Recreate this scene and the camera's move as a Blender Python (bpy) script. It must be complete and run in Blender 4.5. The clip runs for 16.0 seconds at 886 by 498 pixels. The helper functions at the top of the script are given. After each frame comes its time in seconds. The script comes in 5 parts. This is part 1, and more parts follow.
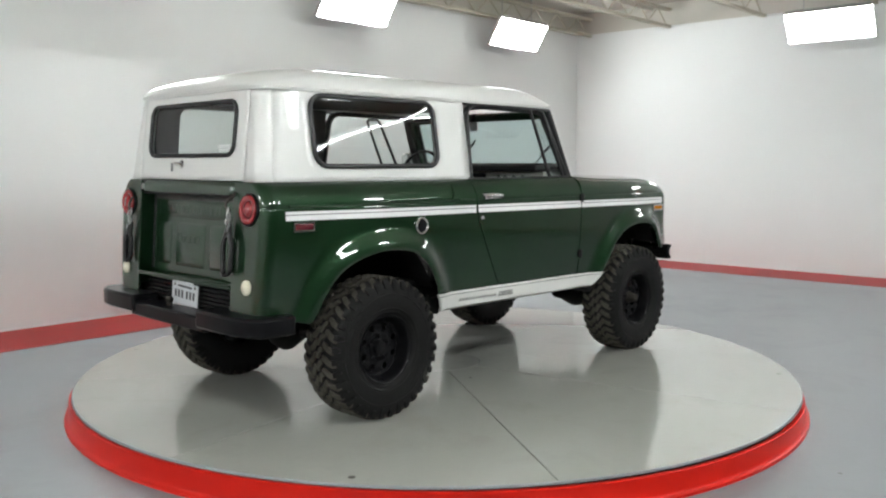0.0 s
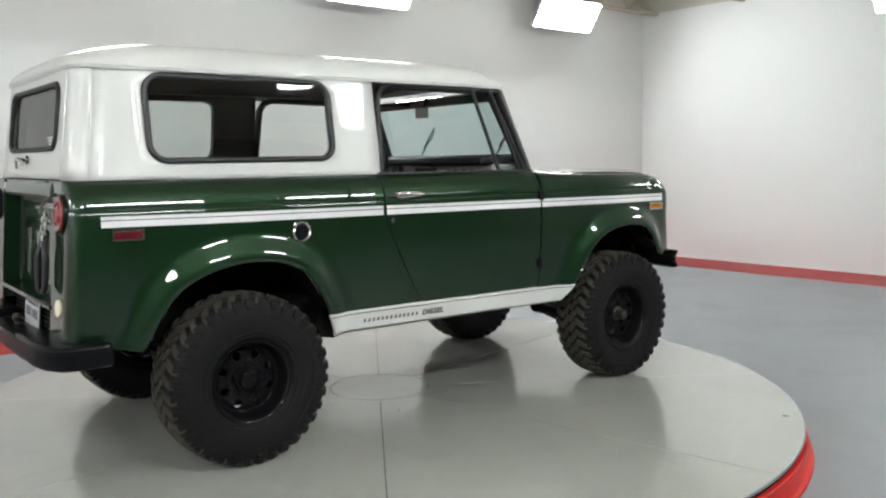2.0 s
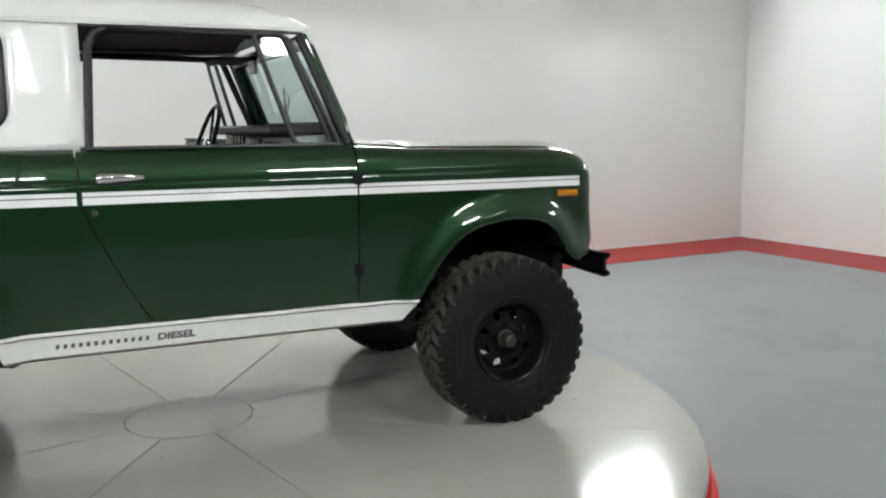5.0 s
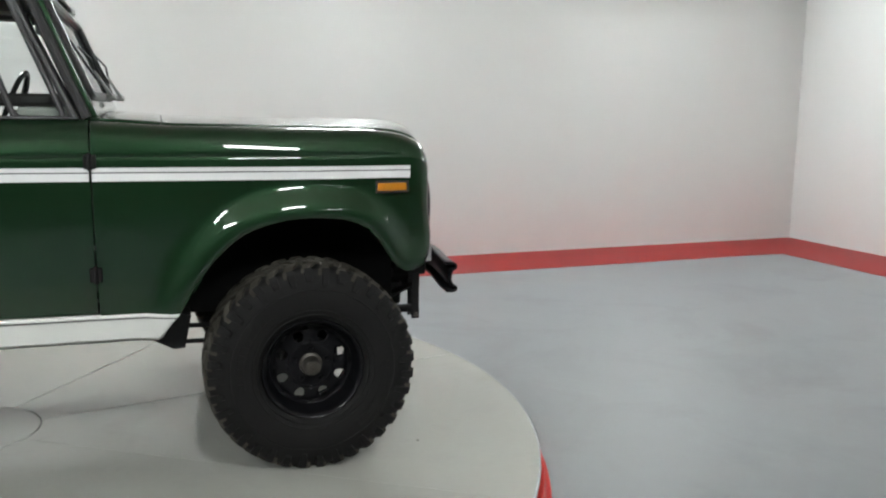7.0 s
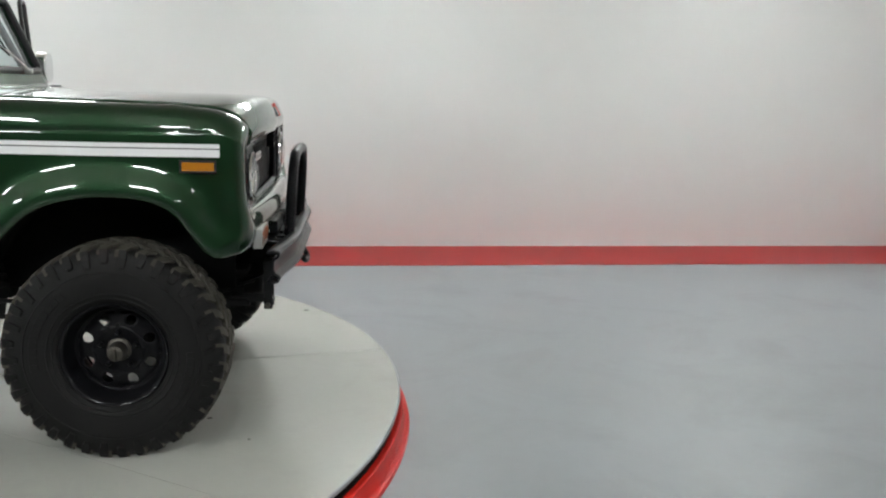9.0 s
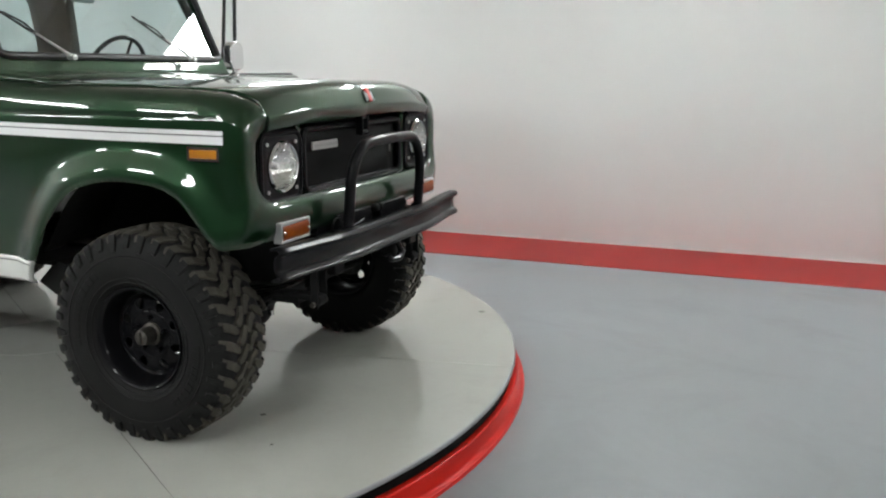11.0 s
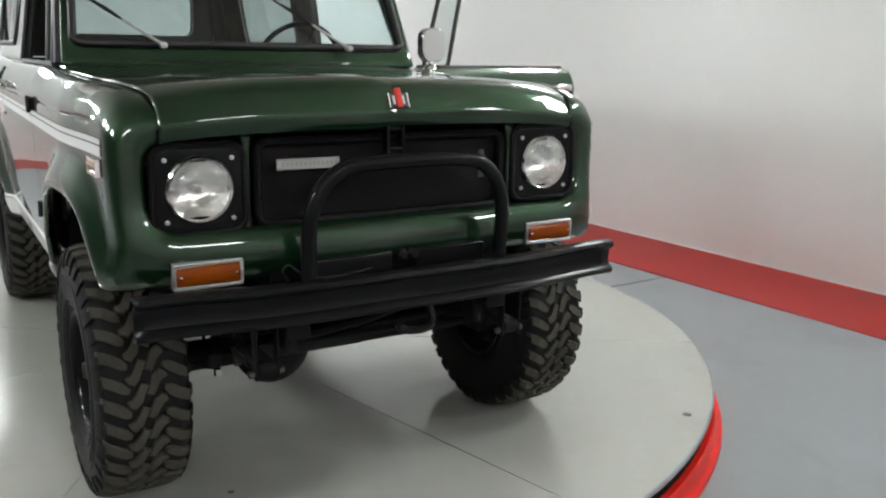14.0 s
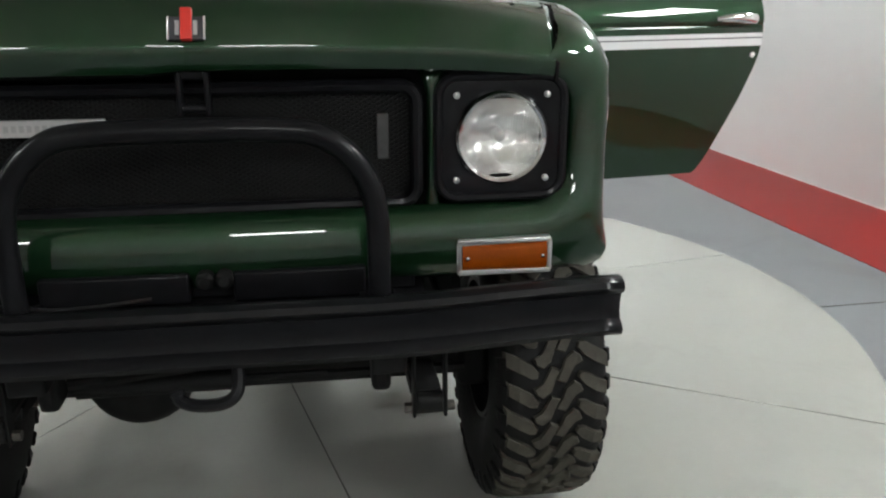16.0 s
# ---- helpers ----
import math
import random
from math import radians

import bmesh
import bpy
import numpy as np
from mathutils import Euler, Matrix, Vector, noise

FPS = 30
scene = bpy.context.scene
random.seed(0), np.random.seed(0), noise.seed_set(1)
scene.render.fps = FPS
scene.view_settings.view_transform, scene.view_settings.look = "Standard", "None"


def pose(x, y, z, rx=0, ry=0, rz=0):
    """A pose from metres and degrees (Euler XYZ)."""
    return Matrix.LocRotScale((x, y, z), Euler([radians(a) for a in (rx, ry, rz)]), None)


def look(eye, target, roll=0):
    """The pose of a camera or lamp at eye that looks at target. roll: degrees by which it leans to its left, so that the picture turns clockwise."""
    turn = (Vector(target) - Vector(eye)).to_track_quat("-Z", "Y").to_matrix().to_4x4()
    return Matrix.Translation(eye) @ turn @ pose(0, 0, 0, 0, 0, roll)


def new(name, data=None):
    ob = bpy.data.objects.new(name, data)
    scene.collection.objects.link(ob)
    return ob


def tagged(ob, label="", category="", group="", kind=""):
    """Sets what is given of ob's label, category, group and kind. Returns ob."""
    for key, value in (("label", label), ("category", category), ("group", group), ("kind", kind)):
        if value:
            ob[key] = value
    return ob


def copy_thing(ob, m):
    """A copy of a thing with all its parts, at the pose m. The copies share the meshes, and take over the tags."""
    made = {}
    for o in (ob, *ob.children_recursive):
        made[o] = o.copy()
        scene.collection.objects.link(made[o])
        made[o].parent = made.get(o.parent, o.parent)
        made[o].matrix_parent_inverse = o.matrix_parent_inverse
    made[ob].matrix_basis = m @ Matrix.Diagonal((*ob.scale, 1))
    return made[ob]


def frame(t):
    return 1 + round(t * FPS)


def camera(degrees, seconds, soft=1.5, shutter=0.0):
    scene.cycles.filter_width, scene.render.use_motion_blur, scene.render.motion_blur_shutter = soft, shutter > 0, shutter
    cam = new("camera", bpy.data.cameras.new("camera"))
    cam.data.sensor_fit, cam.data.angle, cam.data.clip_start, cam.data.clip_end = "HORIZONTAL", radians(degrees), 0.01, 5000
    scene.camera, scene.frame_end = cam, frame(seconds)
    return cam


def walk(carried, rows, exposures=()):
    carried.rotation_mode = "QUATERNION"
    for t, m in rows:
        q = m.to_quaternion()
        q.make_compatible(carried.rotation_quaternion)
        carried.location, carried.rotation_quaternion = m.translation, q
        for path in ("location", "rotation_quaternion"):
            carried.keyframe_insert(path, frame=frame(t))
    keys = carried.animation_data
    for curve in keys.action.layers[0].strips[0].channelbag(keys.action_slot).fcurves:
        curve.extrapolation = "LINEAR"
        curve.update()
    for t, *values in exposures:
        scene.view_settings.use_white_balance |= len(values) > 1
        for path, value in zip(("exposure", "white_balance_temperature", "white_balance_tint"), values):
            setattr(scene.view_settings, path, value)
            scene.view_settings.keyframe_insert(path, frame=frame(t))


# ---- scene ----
cam = camera(54.5, 16.0, soft=2.2)
PATH = [
    (0, (-4.372, -4.322, 1.406), (-2.952, -2.927, 1.208), 0.0),
    (0.5, (-3.996, -4.408, 1.395), (-2.628, -2.965, 1.186), -0.1),
    (1, (-3.642, -4.375, 1.383), (-2.311, -2.897, 1.171), -0.1),
    (1.5, (-3.307, -4.332, 1.404), (-2.019, -2.818, 1.187), -0.1),
    (2, (-2.904, -4.402, 1.384), (-1.695, -2.823, 1.176), -0.7),
    (2.5, (-2.535, -4.397, 1.375), (-1.383, -2.777, 1.156), -1.0),
    (3, (-2.171, -4.387, 1.386), (-1.079, -2.729, 1.143), -1.1),
    (3.5, (-1.782, -4.384, 1.397), (-0.761, -2.685, 1.136), -0.9),
    (6, (0.052, -4.07, 1.368), (0.779, -2.231, 1.07), -0.3),
    (6.5, (0.42, -4.0, 1.36), (1.089, -2.127, 1.044), 0.1),
    (7, (0.77, -3.944, 1.363), (1.378, -2.067, 1.037), 0.5),
    (7.5, (1.132, -3.976, 1.358), (1.672, -2.079, 1.027), 0.9),
    (8, (1.459, -3.986, 1.35), (1.94, -2.074, 1.015), 1.2),
    (10.5, (3.152, -3.413, 1.364), (2.633, -1.528, 0.939), 0.6),
    (11, (3.418, -3.17, 1.35), (2.67, -1.36, 0.941), 0.4),
    (11.5, (3.636, -2.903, 1.366), (2.676, -1.194, 0.974), 0.5),
    (12, (3.895, -2.598, 1.379), (2.73, -1.019, 0.995), 0.7),
    (12.5, (4.016, -2.244, 1.373), (2.708, -0.783, 0.981), 0.9),
    (13, (4.075, -1.906, 1.38), (2.636, -0.578, 0.971), 1.2),
    (13.5, (4.115, -1.561, 1.362), (2.542, -0.394, 0.955), 0.9),
    (14, (4.012, -1.216, 1.376), (2.352, -0.194, 0.933), 1.0),
    (14.5, (3.891, -0.855, 1.347), (2.143, 0.0, 0.885), 0.5),
    (15, (3.816, -0.497, 1.331), (1.987, 0.149, 0.846), -0.1),
    (15.5, (3.616, -0.160, 1.328), (1.752, 0.323, 0.787), 0.1),
    (16, (3.378, 0.212, 1.300), (1.484, 0.498, 0.729), -0.1),
]
walk(cam, [(t, look(eye, target, roll)) for t, eye, target, roll in PATH])

# ---- world, lamps' balance ----
world = bpy.data.worlds.new("studio_world")
scene.world = world
world.use_nodes = True
world.node_tree.nodes["Background"].inputs[0].default_value = (0.9, 0.95, 1.0, 1)
world.node_tree.nodes["Background"].inputs[1].default_value = 0.05
LAMP = 28.5
scene.view_settings.exposure = 0.82


# ---- materials ----
def material(name, color, rough=0.5, metal=0.0, vary=0.12, scale=6.0, fine=60.0, bump=0.0, coat=0.0,
             rough_vary=0.08, tint=None, spec=0.5, wave=0.0):
    """A surface with variation at two scales, in metres of the object's own space."""
    m = bpy.data.materials.new(name)
    m.use_nodes = True
    nt = m.node_tree
    n, l = nt.nodes, nt.links
    b = n["Principled BSDF"]
    tc = n.new("ShaderNodeTexCoord")
    big, small = n.new("ShaderNodeTexNoise"), n.new("ShaderNodeTexNoise")
    big.inputs["Scale"].default_value, big.inputs["Detail"].default_value = scale, 5
    small.inputs["Scale"].default_value, small.inputs["Detail"].default_value = fine, 3
    l.new(tc.outputs["Object"], big.inputs["Vector"])
    l.new(tc.outputs["Object"], small.inputs["Vector"])
    mix = n.new("ShaderNodeMix")
    mix.data_type = "RGBA"
    lo = tint or [c * (1 - vary) for c in color]
    hi = [min(1, c * (1 + vary)) for c in color]
    mix.inputs["A"].default_value = (*lo, 1)
    mix.inputs["B"].default_value = (*hi, 1)
    add = n.new("ShaderNodeMath")
    add.operation = "MULTIPLY_ADD"
    add.inputs[1].default_value, add.inputs[2].default_value = 0.35, 0.0
    l.new(small.outputs["Fac"], add.inputs[0])
    s2 = n.new("ShaderNodeMath")
    s2.operation = "MULTIPLY_ADD"
    s2.inputs[1].default_value = 0.65
    l.new(big.outputs["Fac"], s2.inputs[0])
    l.new(add.outputs[0], s2.inputs[2])
    l.new(s2.outputs[0], mix.inputs["Factor"])
    l.new(mix.outputs["Result"], b.inputs["Base Color"])
    rr = n.new("ShaderNodeMapRange")
    rr.inputs["To Min"].default_value = max(0.02, rough - rough_vary)
    rr.inputs["To Max"].default_value = min(1, rough + rough_vary)
    l.new(s2.outputs[0], rr.inputs["Value"])
    l.new(rr.outputs["Result"], b.inputs["Roughness"])
    b.inputs["Metallic"].default_value = metal
    b.inputs["Specular IOR Level"].default_value = spec
    b.inputs["Coat Weight"].default_value = coat
    b.inputs["Coat Roughness"].default_value = 0.03
    if wave:
        low, wb = n.new("ShaderNodeTexNoise"), n.new("ShaderNodeBump")
        low.inputs["Scale"].default_value, low.inputs["Detail"].default_value = 5.5, 1
        wb.inputs["Strength"].default_value, wb.inputs["Distance"].default_value = wave, 0.012
        l.new(tc.outputs["Object"], low.inputs["Vector"])
        l.new(low.outputs["Fac"], wb.inputs["Height"])
        l.new(wb.outputs["Normal"], b.inputs["Normal"])
        l.new(wb.outputs["Normal"], b.inputs["Coat Normal"])
    elif bump:
        bp = n.new("ShaderNodeBump")
        bp.inputs["Strength"].default_value = bump
        bp.inputs["Distance"].default_value = 0.002
        l.new(small.outputs["Fac"], bp.inputs["Height"])
        l.new(bp.outputs["Normal"], b.inputs["Normal"])
    return m


def glass(name, color, flutes=0.0):
    """A thin pane: it lets tinted light through and mirrors more towards grazing views."""
    m = bpy.data.materials.new(name)
    m.use_nodes = True
    n, l = m.node_tree.nodes, m.node_tree.links
    n.clear()
    out, mix, tr, gl, lw = (n.new("ShaderNode" + k) for k in ("OutputMaterial", "MixShader", "BsdfTransparent", "BsdfGlossy", "LayerWeight"))
    tr.inputs["Color"].default_value = (*color, 1)
    gl.inputs["Roughness"].default_value = 0.02
    lw.inputs["Blend"].default_value = 0.5
    pw, ma = n.new("ShaderNodeMath"), n.new("ShaderNodeMath")
    pw.operation, ma.operation = "POWER", "MULTIPLY_ADD"
    pw.inputs[1].default_value = 4.5
    ma.inputs[1].default_value, ma.inputs[2].default_value = 0.85, 0.09
    l.new(lw.outputs["Facing"], pw.inputs[0])
    l.new(pw.outputs[0], ma.inputs[0])
    l.new(ma.outputs[0], mix.inputs[0])
    l.new(tr.outputs[0], mix.inputs[1])
    l.new(gl.outputs[0], mix.inputs[2])
    l.new(mix.outputs[0], out.inputs[0])
    if flutes:
        tc, wv, bp = n.new("ShaderNodeTexCoord"), n.new("ShaderNodeTexWave"), n.new("ShaderNodeBump")
        wv.bands_direction = "Y"
        wv.inputs["Scale"].default_value, wv.inputs["Distortion"].default_value = 26.0, 1.5
        bp.inputs["Strength"].default_value, bp.inputs["Distance"].default_value = flutes, 0.004
        l.new(tc.outputs["Object"], wv.inputs["Vector"])
        l.new(wv.outputs["Fac"], bp.inputs["Height"])
        l.new(bp.outputs["Normal"], gl.inputs["Normal"])
    return m


def glow(name, color, strength):
    m = bpy.data.materials.new(name)
    m.use_nodes = True
    b = m.node_tree.nodes["Principled BSDF"]
    b.inputs["Emission Color"].default_value = (*color, 1)
    b.inputs["Emission Strength"].default_value = strength
    return m


GREEN = material("green_metallic_paint", (0.0082, 0.0315, 0.0120), 0.40, 0.54, 0.14, 3.0, 900.0, 0.0, coat=1.0, spec=0.08)
GREEN.node_tree.nodes["Principled BSDF"].inputs["Coat IOR"].default_value = 1.58
WHITE = material("white_gloss_paint", (0.735, 0.735, 0.712), 0.30, 0.0, 0.02, 2.0, 120.0, 0.01, coat=0.45, spec=0.15, wave=0.14)
DECAL = material("white_stripe_film", (0.78, 0.78, 0.78), 0.35, 0.0, 0.03, 4.0, 200.0)
BLACK = material("black_semi_gloss_paint", (0.0065, 0.0065, 0.0075), 0.32, 0.0, 0.3, 8.0, 90.0, 0.0, coat=0.11, spec=0.10)
DARK = material("black_chassis_paint", (0.009, 0.009, 0.009), 0.62, 0.0, 0.4, 9.0, 70.0, 0.2, spec=0.14)
TRIM = material("black_rubber_trim", (0.0075, 0.0075, 0.008), 0.45, 0.0, 0.2, 12.0, 150.0, 0.05)
RUBBER = material("tyre_rubber", (0.0080, 0.0078, 0.0077), 0.62, 0.0, 0.45, 14.0, 160.0, 0.5, spec=0.19, rough_vary=0.14)
TREAD = material("dusty_tread_rubber", (0.064, 0.059, 0.047), 0.85, 0.0, 0.35, 20.0, 180.0, 0.3, tint=(0.026, 0.024, 0.020), spec=0.3)
RIMP = material("black_gloss_wheel_paint", (0.006, 0.006, 0.007), 0.34, 0.0, 0.25, 10.0, 90.0, coat=0.25, spec=0.04)
STEEL = material("worn_steel", (0.085, 0.078, 0.068), 0.5, 0.8, 0.3, 25.0, 160.0, 0.15)
CHROME = material("chrome", (0.80, 0.80, 0.80), 0.10, 1.0, 0.05, 10.0, 90.0, rough_vary=0.04)
SILVER = material("brushed_silver", (0.55, 0.55, 0.54), 0.35, 0.7, 0.08, 20.0, 200.0)
LINER = material("dark_headliner", (0.066, 0.063, 0.057), 0.85, 0.0, 0.25, 6.0, 150.0, 0.2)
DASH = material("pale_dash_panel", (0.40, 0.41, 0.38), 0.5, 0.0, 0.1, 8.0, 150.0)
RED_LENS = material("red_lens", (0.25, 0.016, 0.019), 0.18, 0.0, 0.2, 30.0, 250.0, coat=0.5)
RED_DEEP = material("deep_red_lens", (0.085, 0.004, 0.008), 0.2, 0.0, 0.25, 30.0, 250.0, coat=0.5)
AMBER = material("amber_lens", (0.235, 0.047, 0.002), 0.30, 0.0, 0.45, 18.0, 220.0, coat=0.0, spec=0.12)
AMBER_SIDE = material("yellow_amber_lens", (0.47, 0.18, 0.010), 0.2, 0.0, 0.3, 22.0, 260.0, coat=0.5)
CREAM = material("cream_lens", (0.70, 0.66, 0.52), 0.25, 0.0, 0.08, 20.0, 200.0, coat=0.5)
BADGE_RED = material("red_enamel", (0.55, 0.035, 0.025), 0.3, 0.0, 0.1, 20.0, 200.0)
LETTER = material("dark_lettering", (0.03, 0.03, 0.035), 0.5, 0.0, 0.1, 20.0, 200.0)
INK = material("faded_grey_lettering", (0.085, 0.082, 0.082), 0.5, 0.0, 0.2, 20.0, 200.0)
PLATE_BLUE = material("number_plate_paint", (0.62, 0.64, 0.66), 0.4, 0.0, 0.06, 15.0, 150.0)
WINDSHIELD = glass("tinted_glass", (0.66, 0.80, 0.80))
PANE = glass("clear_glass", (0.86, 0.90, 0.89))
FLUTED = glass("fluted_headlamp_glass", (0.97, 0.97, 0.96), 0.06)
SILVERED = material("silvered_reflector", (0.95, 0.95, 0.94), 0.20, 1.0, 0.05, 28.0, 90.0)
DARKWALL = material("dark_curtain_wall", (0.070, 0.066, 0.060), 0.8, 0.0, 0.2, 1.5, 40.0, 0.1)
MARK = material("grey_marks", (0.42, 0.42, 0.415), 0.5, 0.2, 0.1, 20.0, 200.0)
MARK_DIM = material("worn_grey_tag", (0.05, 0.05, 0.05), 0.6, 0.0, 0.6, 60.0, 220.0, 0.3)
WALL = material("white_wall_paint", (0.785, 0.80, 0.795), 0.62, 0.0, 0.02, 0.7, 30.0, 0.03)
CEIL = material("ceiling_deck_paint", (0.62, 0.60, 0.54), 0.7, 0.0, 0.06, 1.5, 30.0, 0.05)
JOIST = material("cream_joist_paint", (0.50, 0.47, 0.38), 0.55, 0.0, 0.15, 5.0, 60.0)
FLOOR = material("grey_floor_epoxy", (0.202, 0.215, 0.232), 0.48, 0.0, 0.22, 0.9, 14.0, 0.0, rough_vary=0.11, spec=0.3, tint=(0.185, 0.192, 0.198))
TABLE = material("turntable_paint", (0.420, 0.420, 0.386), 0.14, 0.0, 0.06, 1.1, 30.0, 0.0, rough_vary=0.025, spec=0.35)
TABLE.node_tree.nodes["Principled BSDF"].inputs["Coat Roughness"].default_value = 0.12


def specks(m, color, scale, size, density):
    """Small dark marks of dirt and rubber strewn over a paint."""
    n, l = m.node_tree.nodes, m.node_tree.links
    b = n["Principled BSDF"]
    old = b.inputs["Base Color"].links[0].from_socket
    tc, wob, vo = n.new("ShaderNodeTexCoord"), n.new("ShaderNodeTexNoise"), n.new("ShaderNodeTexVoronoi")
    wob.inputs["Scale"].default_value = 40.0
    addv = n.new("ShaderNodeMixRGB")
    addv.blend_type = "ADD"
    addv.inputs[0].default_value = 0.012
    l.new(tc.outputs["Object"], addv.inputs[1])
    l.new(tc.outputs["Object"], wob.inputs["Vector"])
    l.new(wob.outputs["Color"], addv.inputs[2])
    l.new(addv.outputs[0], vo.inputs["Vector"])
    vo.inputs["Scale"].default_value = scale
    sep = n.new("ShaderNodeSeparateColor")
    l.new(vo.outputs["Color"], sep.inputs[0])
    pick, wide, near, both = (n.new("ShaderNodeMath") for _ in range(4))
    pick.operation, wide.operation, near.operation, both.operation = "LESS_THAN", "MULTIPLY", "LESS_THAN", "MULTIPLY"
    l.new(sep.outputs[0], pick.inputs[0])
    pick.inputs[1].default_value = density
    l.new(sep.outputs[1], wide.inputs[0])
    wide.inputs[1].default_value = size * scale
    l.new(vo.outputs["Distance"], near.inputs[0])
    l.new(wide.outputs[0], near.inputs[1])
    l.new(pick.outputs[0], both.inputs[0])
    l.new(near.outputs[0], both.inputs[1])
    fac = n.new("ShaderNodeMath")
    fac.operation = "MULTIPLY"
    fac.inputs[1].default_value = 0.8
    l.new(both.outputs[0], fac.inputs[0])
    mix = n.new("ShaderNodeMix")
    mix.data_type = "RGBA"
    l.new(fac.outputs[0], mix.inputs["Factor"])
    l.new(old, mix.inputs["A"])
    mix.inputs["B"].default_value = (*color, 1)
    l.new(mix.outputs["Result"], b.inputs["Base Color"])


def smudges(m, color, scale, low, high, amount):
    """Broad uneven patches of wear and dried wash water on a floor paint."""
    n, l = m.node_tree.nodes, m.node_tree.links
    b = n["Principled BSDF"]
    old = b.inputs["Base Color"].links[0].from_socket
    tc, no, mr, mix = (n.new("ShaderNode" + k) for k in ("TexCoord", "TexNoise", "MapRange", "Mix"))
    no.inputs["Scale"].default_value, no.inputs["Detail"].default_value = scale, 9
    no.inputs["Roughness"].default_value, no.inputs["Distortion"].default_value = 0.62, 0.5
    mr.inputs["From Min"].default_value, mr.inputs["From Max"].default_value = low, high
    mr.inputs["To Max"].default_value = amount
    mix.data_type = "RGBA"
    mix.inputs["B"].default_value = (*color, 1)
    l.new(tc.outputs["Object"], no.inputs["Vector"])
    l.new(no.outputs["Fac"], mr.inputs["Value"])
    l.new(mr.outputs["Result"], mix.inputs["Factor"])
    l.new(old, mix.inputs["A"])
    l.new(mix.outputs["Result"], b.inputs["Base Color"])


def sheen(m, low, high, socket="Specular IOR Level", power=2.0):
    """Gloss that grows towards grazing views, as on a clear-coated floor paint."""
    n, l = m.node_tree.nodes, m.node_tree.links
    lw, sq, ma = n.new("ShaderNodeLayerWeight"), n.new("ShaderNodeMath"), n.new("ShaderNodeMath")
    lw.inputs["Blend"].default_value = 0.5
    sq.operation, ma.operation = "POWER", "MULTIPLY_ADD"
    sq.inputs[1].default_value = power
    ma.inputs[1].default_value, ma.inputs[2].default_value = high - low, low
    l.new(lw.outputs["Facing"], sq.inputs[0])
    l.new(sq.outputs[0], ma.inputs[0])
    l.new(ma.outputs[0], n["Principled BSDF"].inputs[socket])


def facets(m, scale, strength):
    """Pressed flutes and lens blocks that break up what a lamp mirrors."""
    n, l = m.node_tree.nodes, m.node_tree.links
    tc, vo, wv, mx, bp = (n.new("ShaderNode" + k) for k in ("TexCoord", "TexVoronoi", "TexWave", "Math", "Bump"))
    vo.inputs["Scale"].default_value = scale
    wv.bands_direction = "Y"
    wv.inputs["Scale"].default_value = scale * 1.1
    mx.operation = "ADD"
    bp.inputs["Strength"].default_value, bp.inputs["Distance"].default_value = strength, 0.012
    l.new(tc.outputs["Object"], vo.inputs["Vector"])
    l.new(tc.outputs["Object"], wv.inputs["Vector"])
    l.new(vo.outputs["Distance"], mx.inputs[0])
    l.new(wv.outputs["Fac"], mx.inputs[1])
    l.new(mx.outputs[0], bp.inputs["Height"])
    l.new(bp.outputs["Normal"], n["Principled BSDF"].inputs["Normal"])


smudges(FLOOR, (0.115, 0.118, 0.122), 1.3, 0.52, 0.78, 0.38)
smudges(FLOOR, (0.33, 0.34, 0.35), 0.8, 0.55, 0.80, 0.22)
smudges(TABLE, (0.27, 0.265, 0.235), 2.3, 0.54, 0.80, 0.35)
facets(SILVERED, 60.0, 0.22)
sheen(TABLE, 0.05, 1.0)
sheen(TABLE, 0.05, 1.4, "Coat Weight", 3.0)
sheen(FLOOR, 0.05, 1.0)
specks(TABLE, (0.09, 0.085, 0.075), 5.0, 0.012, 0.22)
specks(FLOOR, (0.10, 0.10, 0.10), 2.2, 0.014, 0.12)
JOINT = material("dark_joint", (0.10, 0.10, 0.095), 0.8, 0.0, 0.2, 9.0, 90.0)
RIMGREY = material("grey_edge_trim", (0.26, 0.27, 0.28), 0.35, 0.2, 0.1, 5.0, 90.0)
# near-black with the shade of gaps and recesses put into its colour
GAP_SHADE = material("gap_shade_black", (0.0055, 0.0055, 0.0055), 0.9, 0.0, 0.2, 9.0, 90.0, spec=0.08)
RED = material("red_floor_paint", (0.31, 0.014, 0.012), 0.48, 0.0, 0.10, 1.6, 40.0, 0.0, rough_vary=0.06, spec=0.3)
SKIRT = material("red_skirt_paint", (0.56, 0.014, 0.008), 0.32, 0.0, 0.08, 2.0, 40.0, 0.0, rough_vary=0.04, spec=0.14)
GLOW = glow("lamp_tube", (0.955, 1.0, 1.0), LAMP)
# west and east tubes turned down to balance table glare and wall brightness
WEST_GLOW = glow("west_lamp_tube", (0.955, 1.0, 1.0), LAMP * 0.85)
EAST_GLOW = glow("east_lamp_tube", (0.97, 1.0, 0.99), LAMP * 0.45)
HOUSING = material("lamp_housing", (0.45, 0.45, 0.44), 0.5, 0.3, 0.1, 9.0, 90.0)


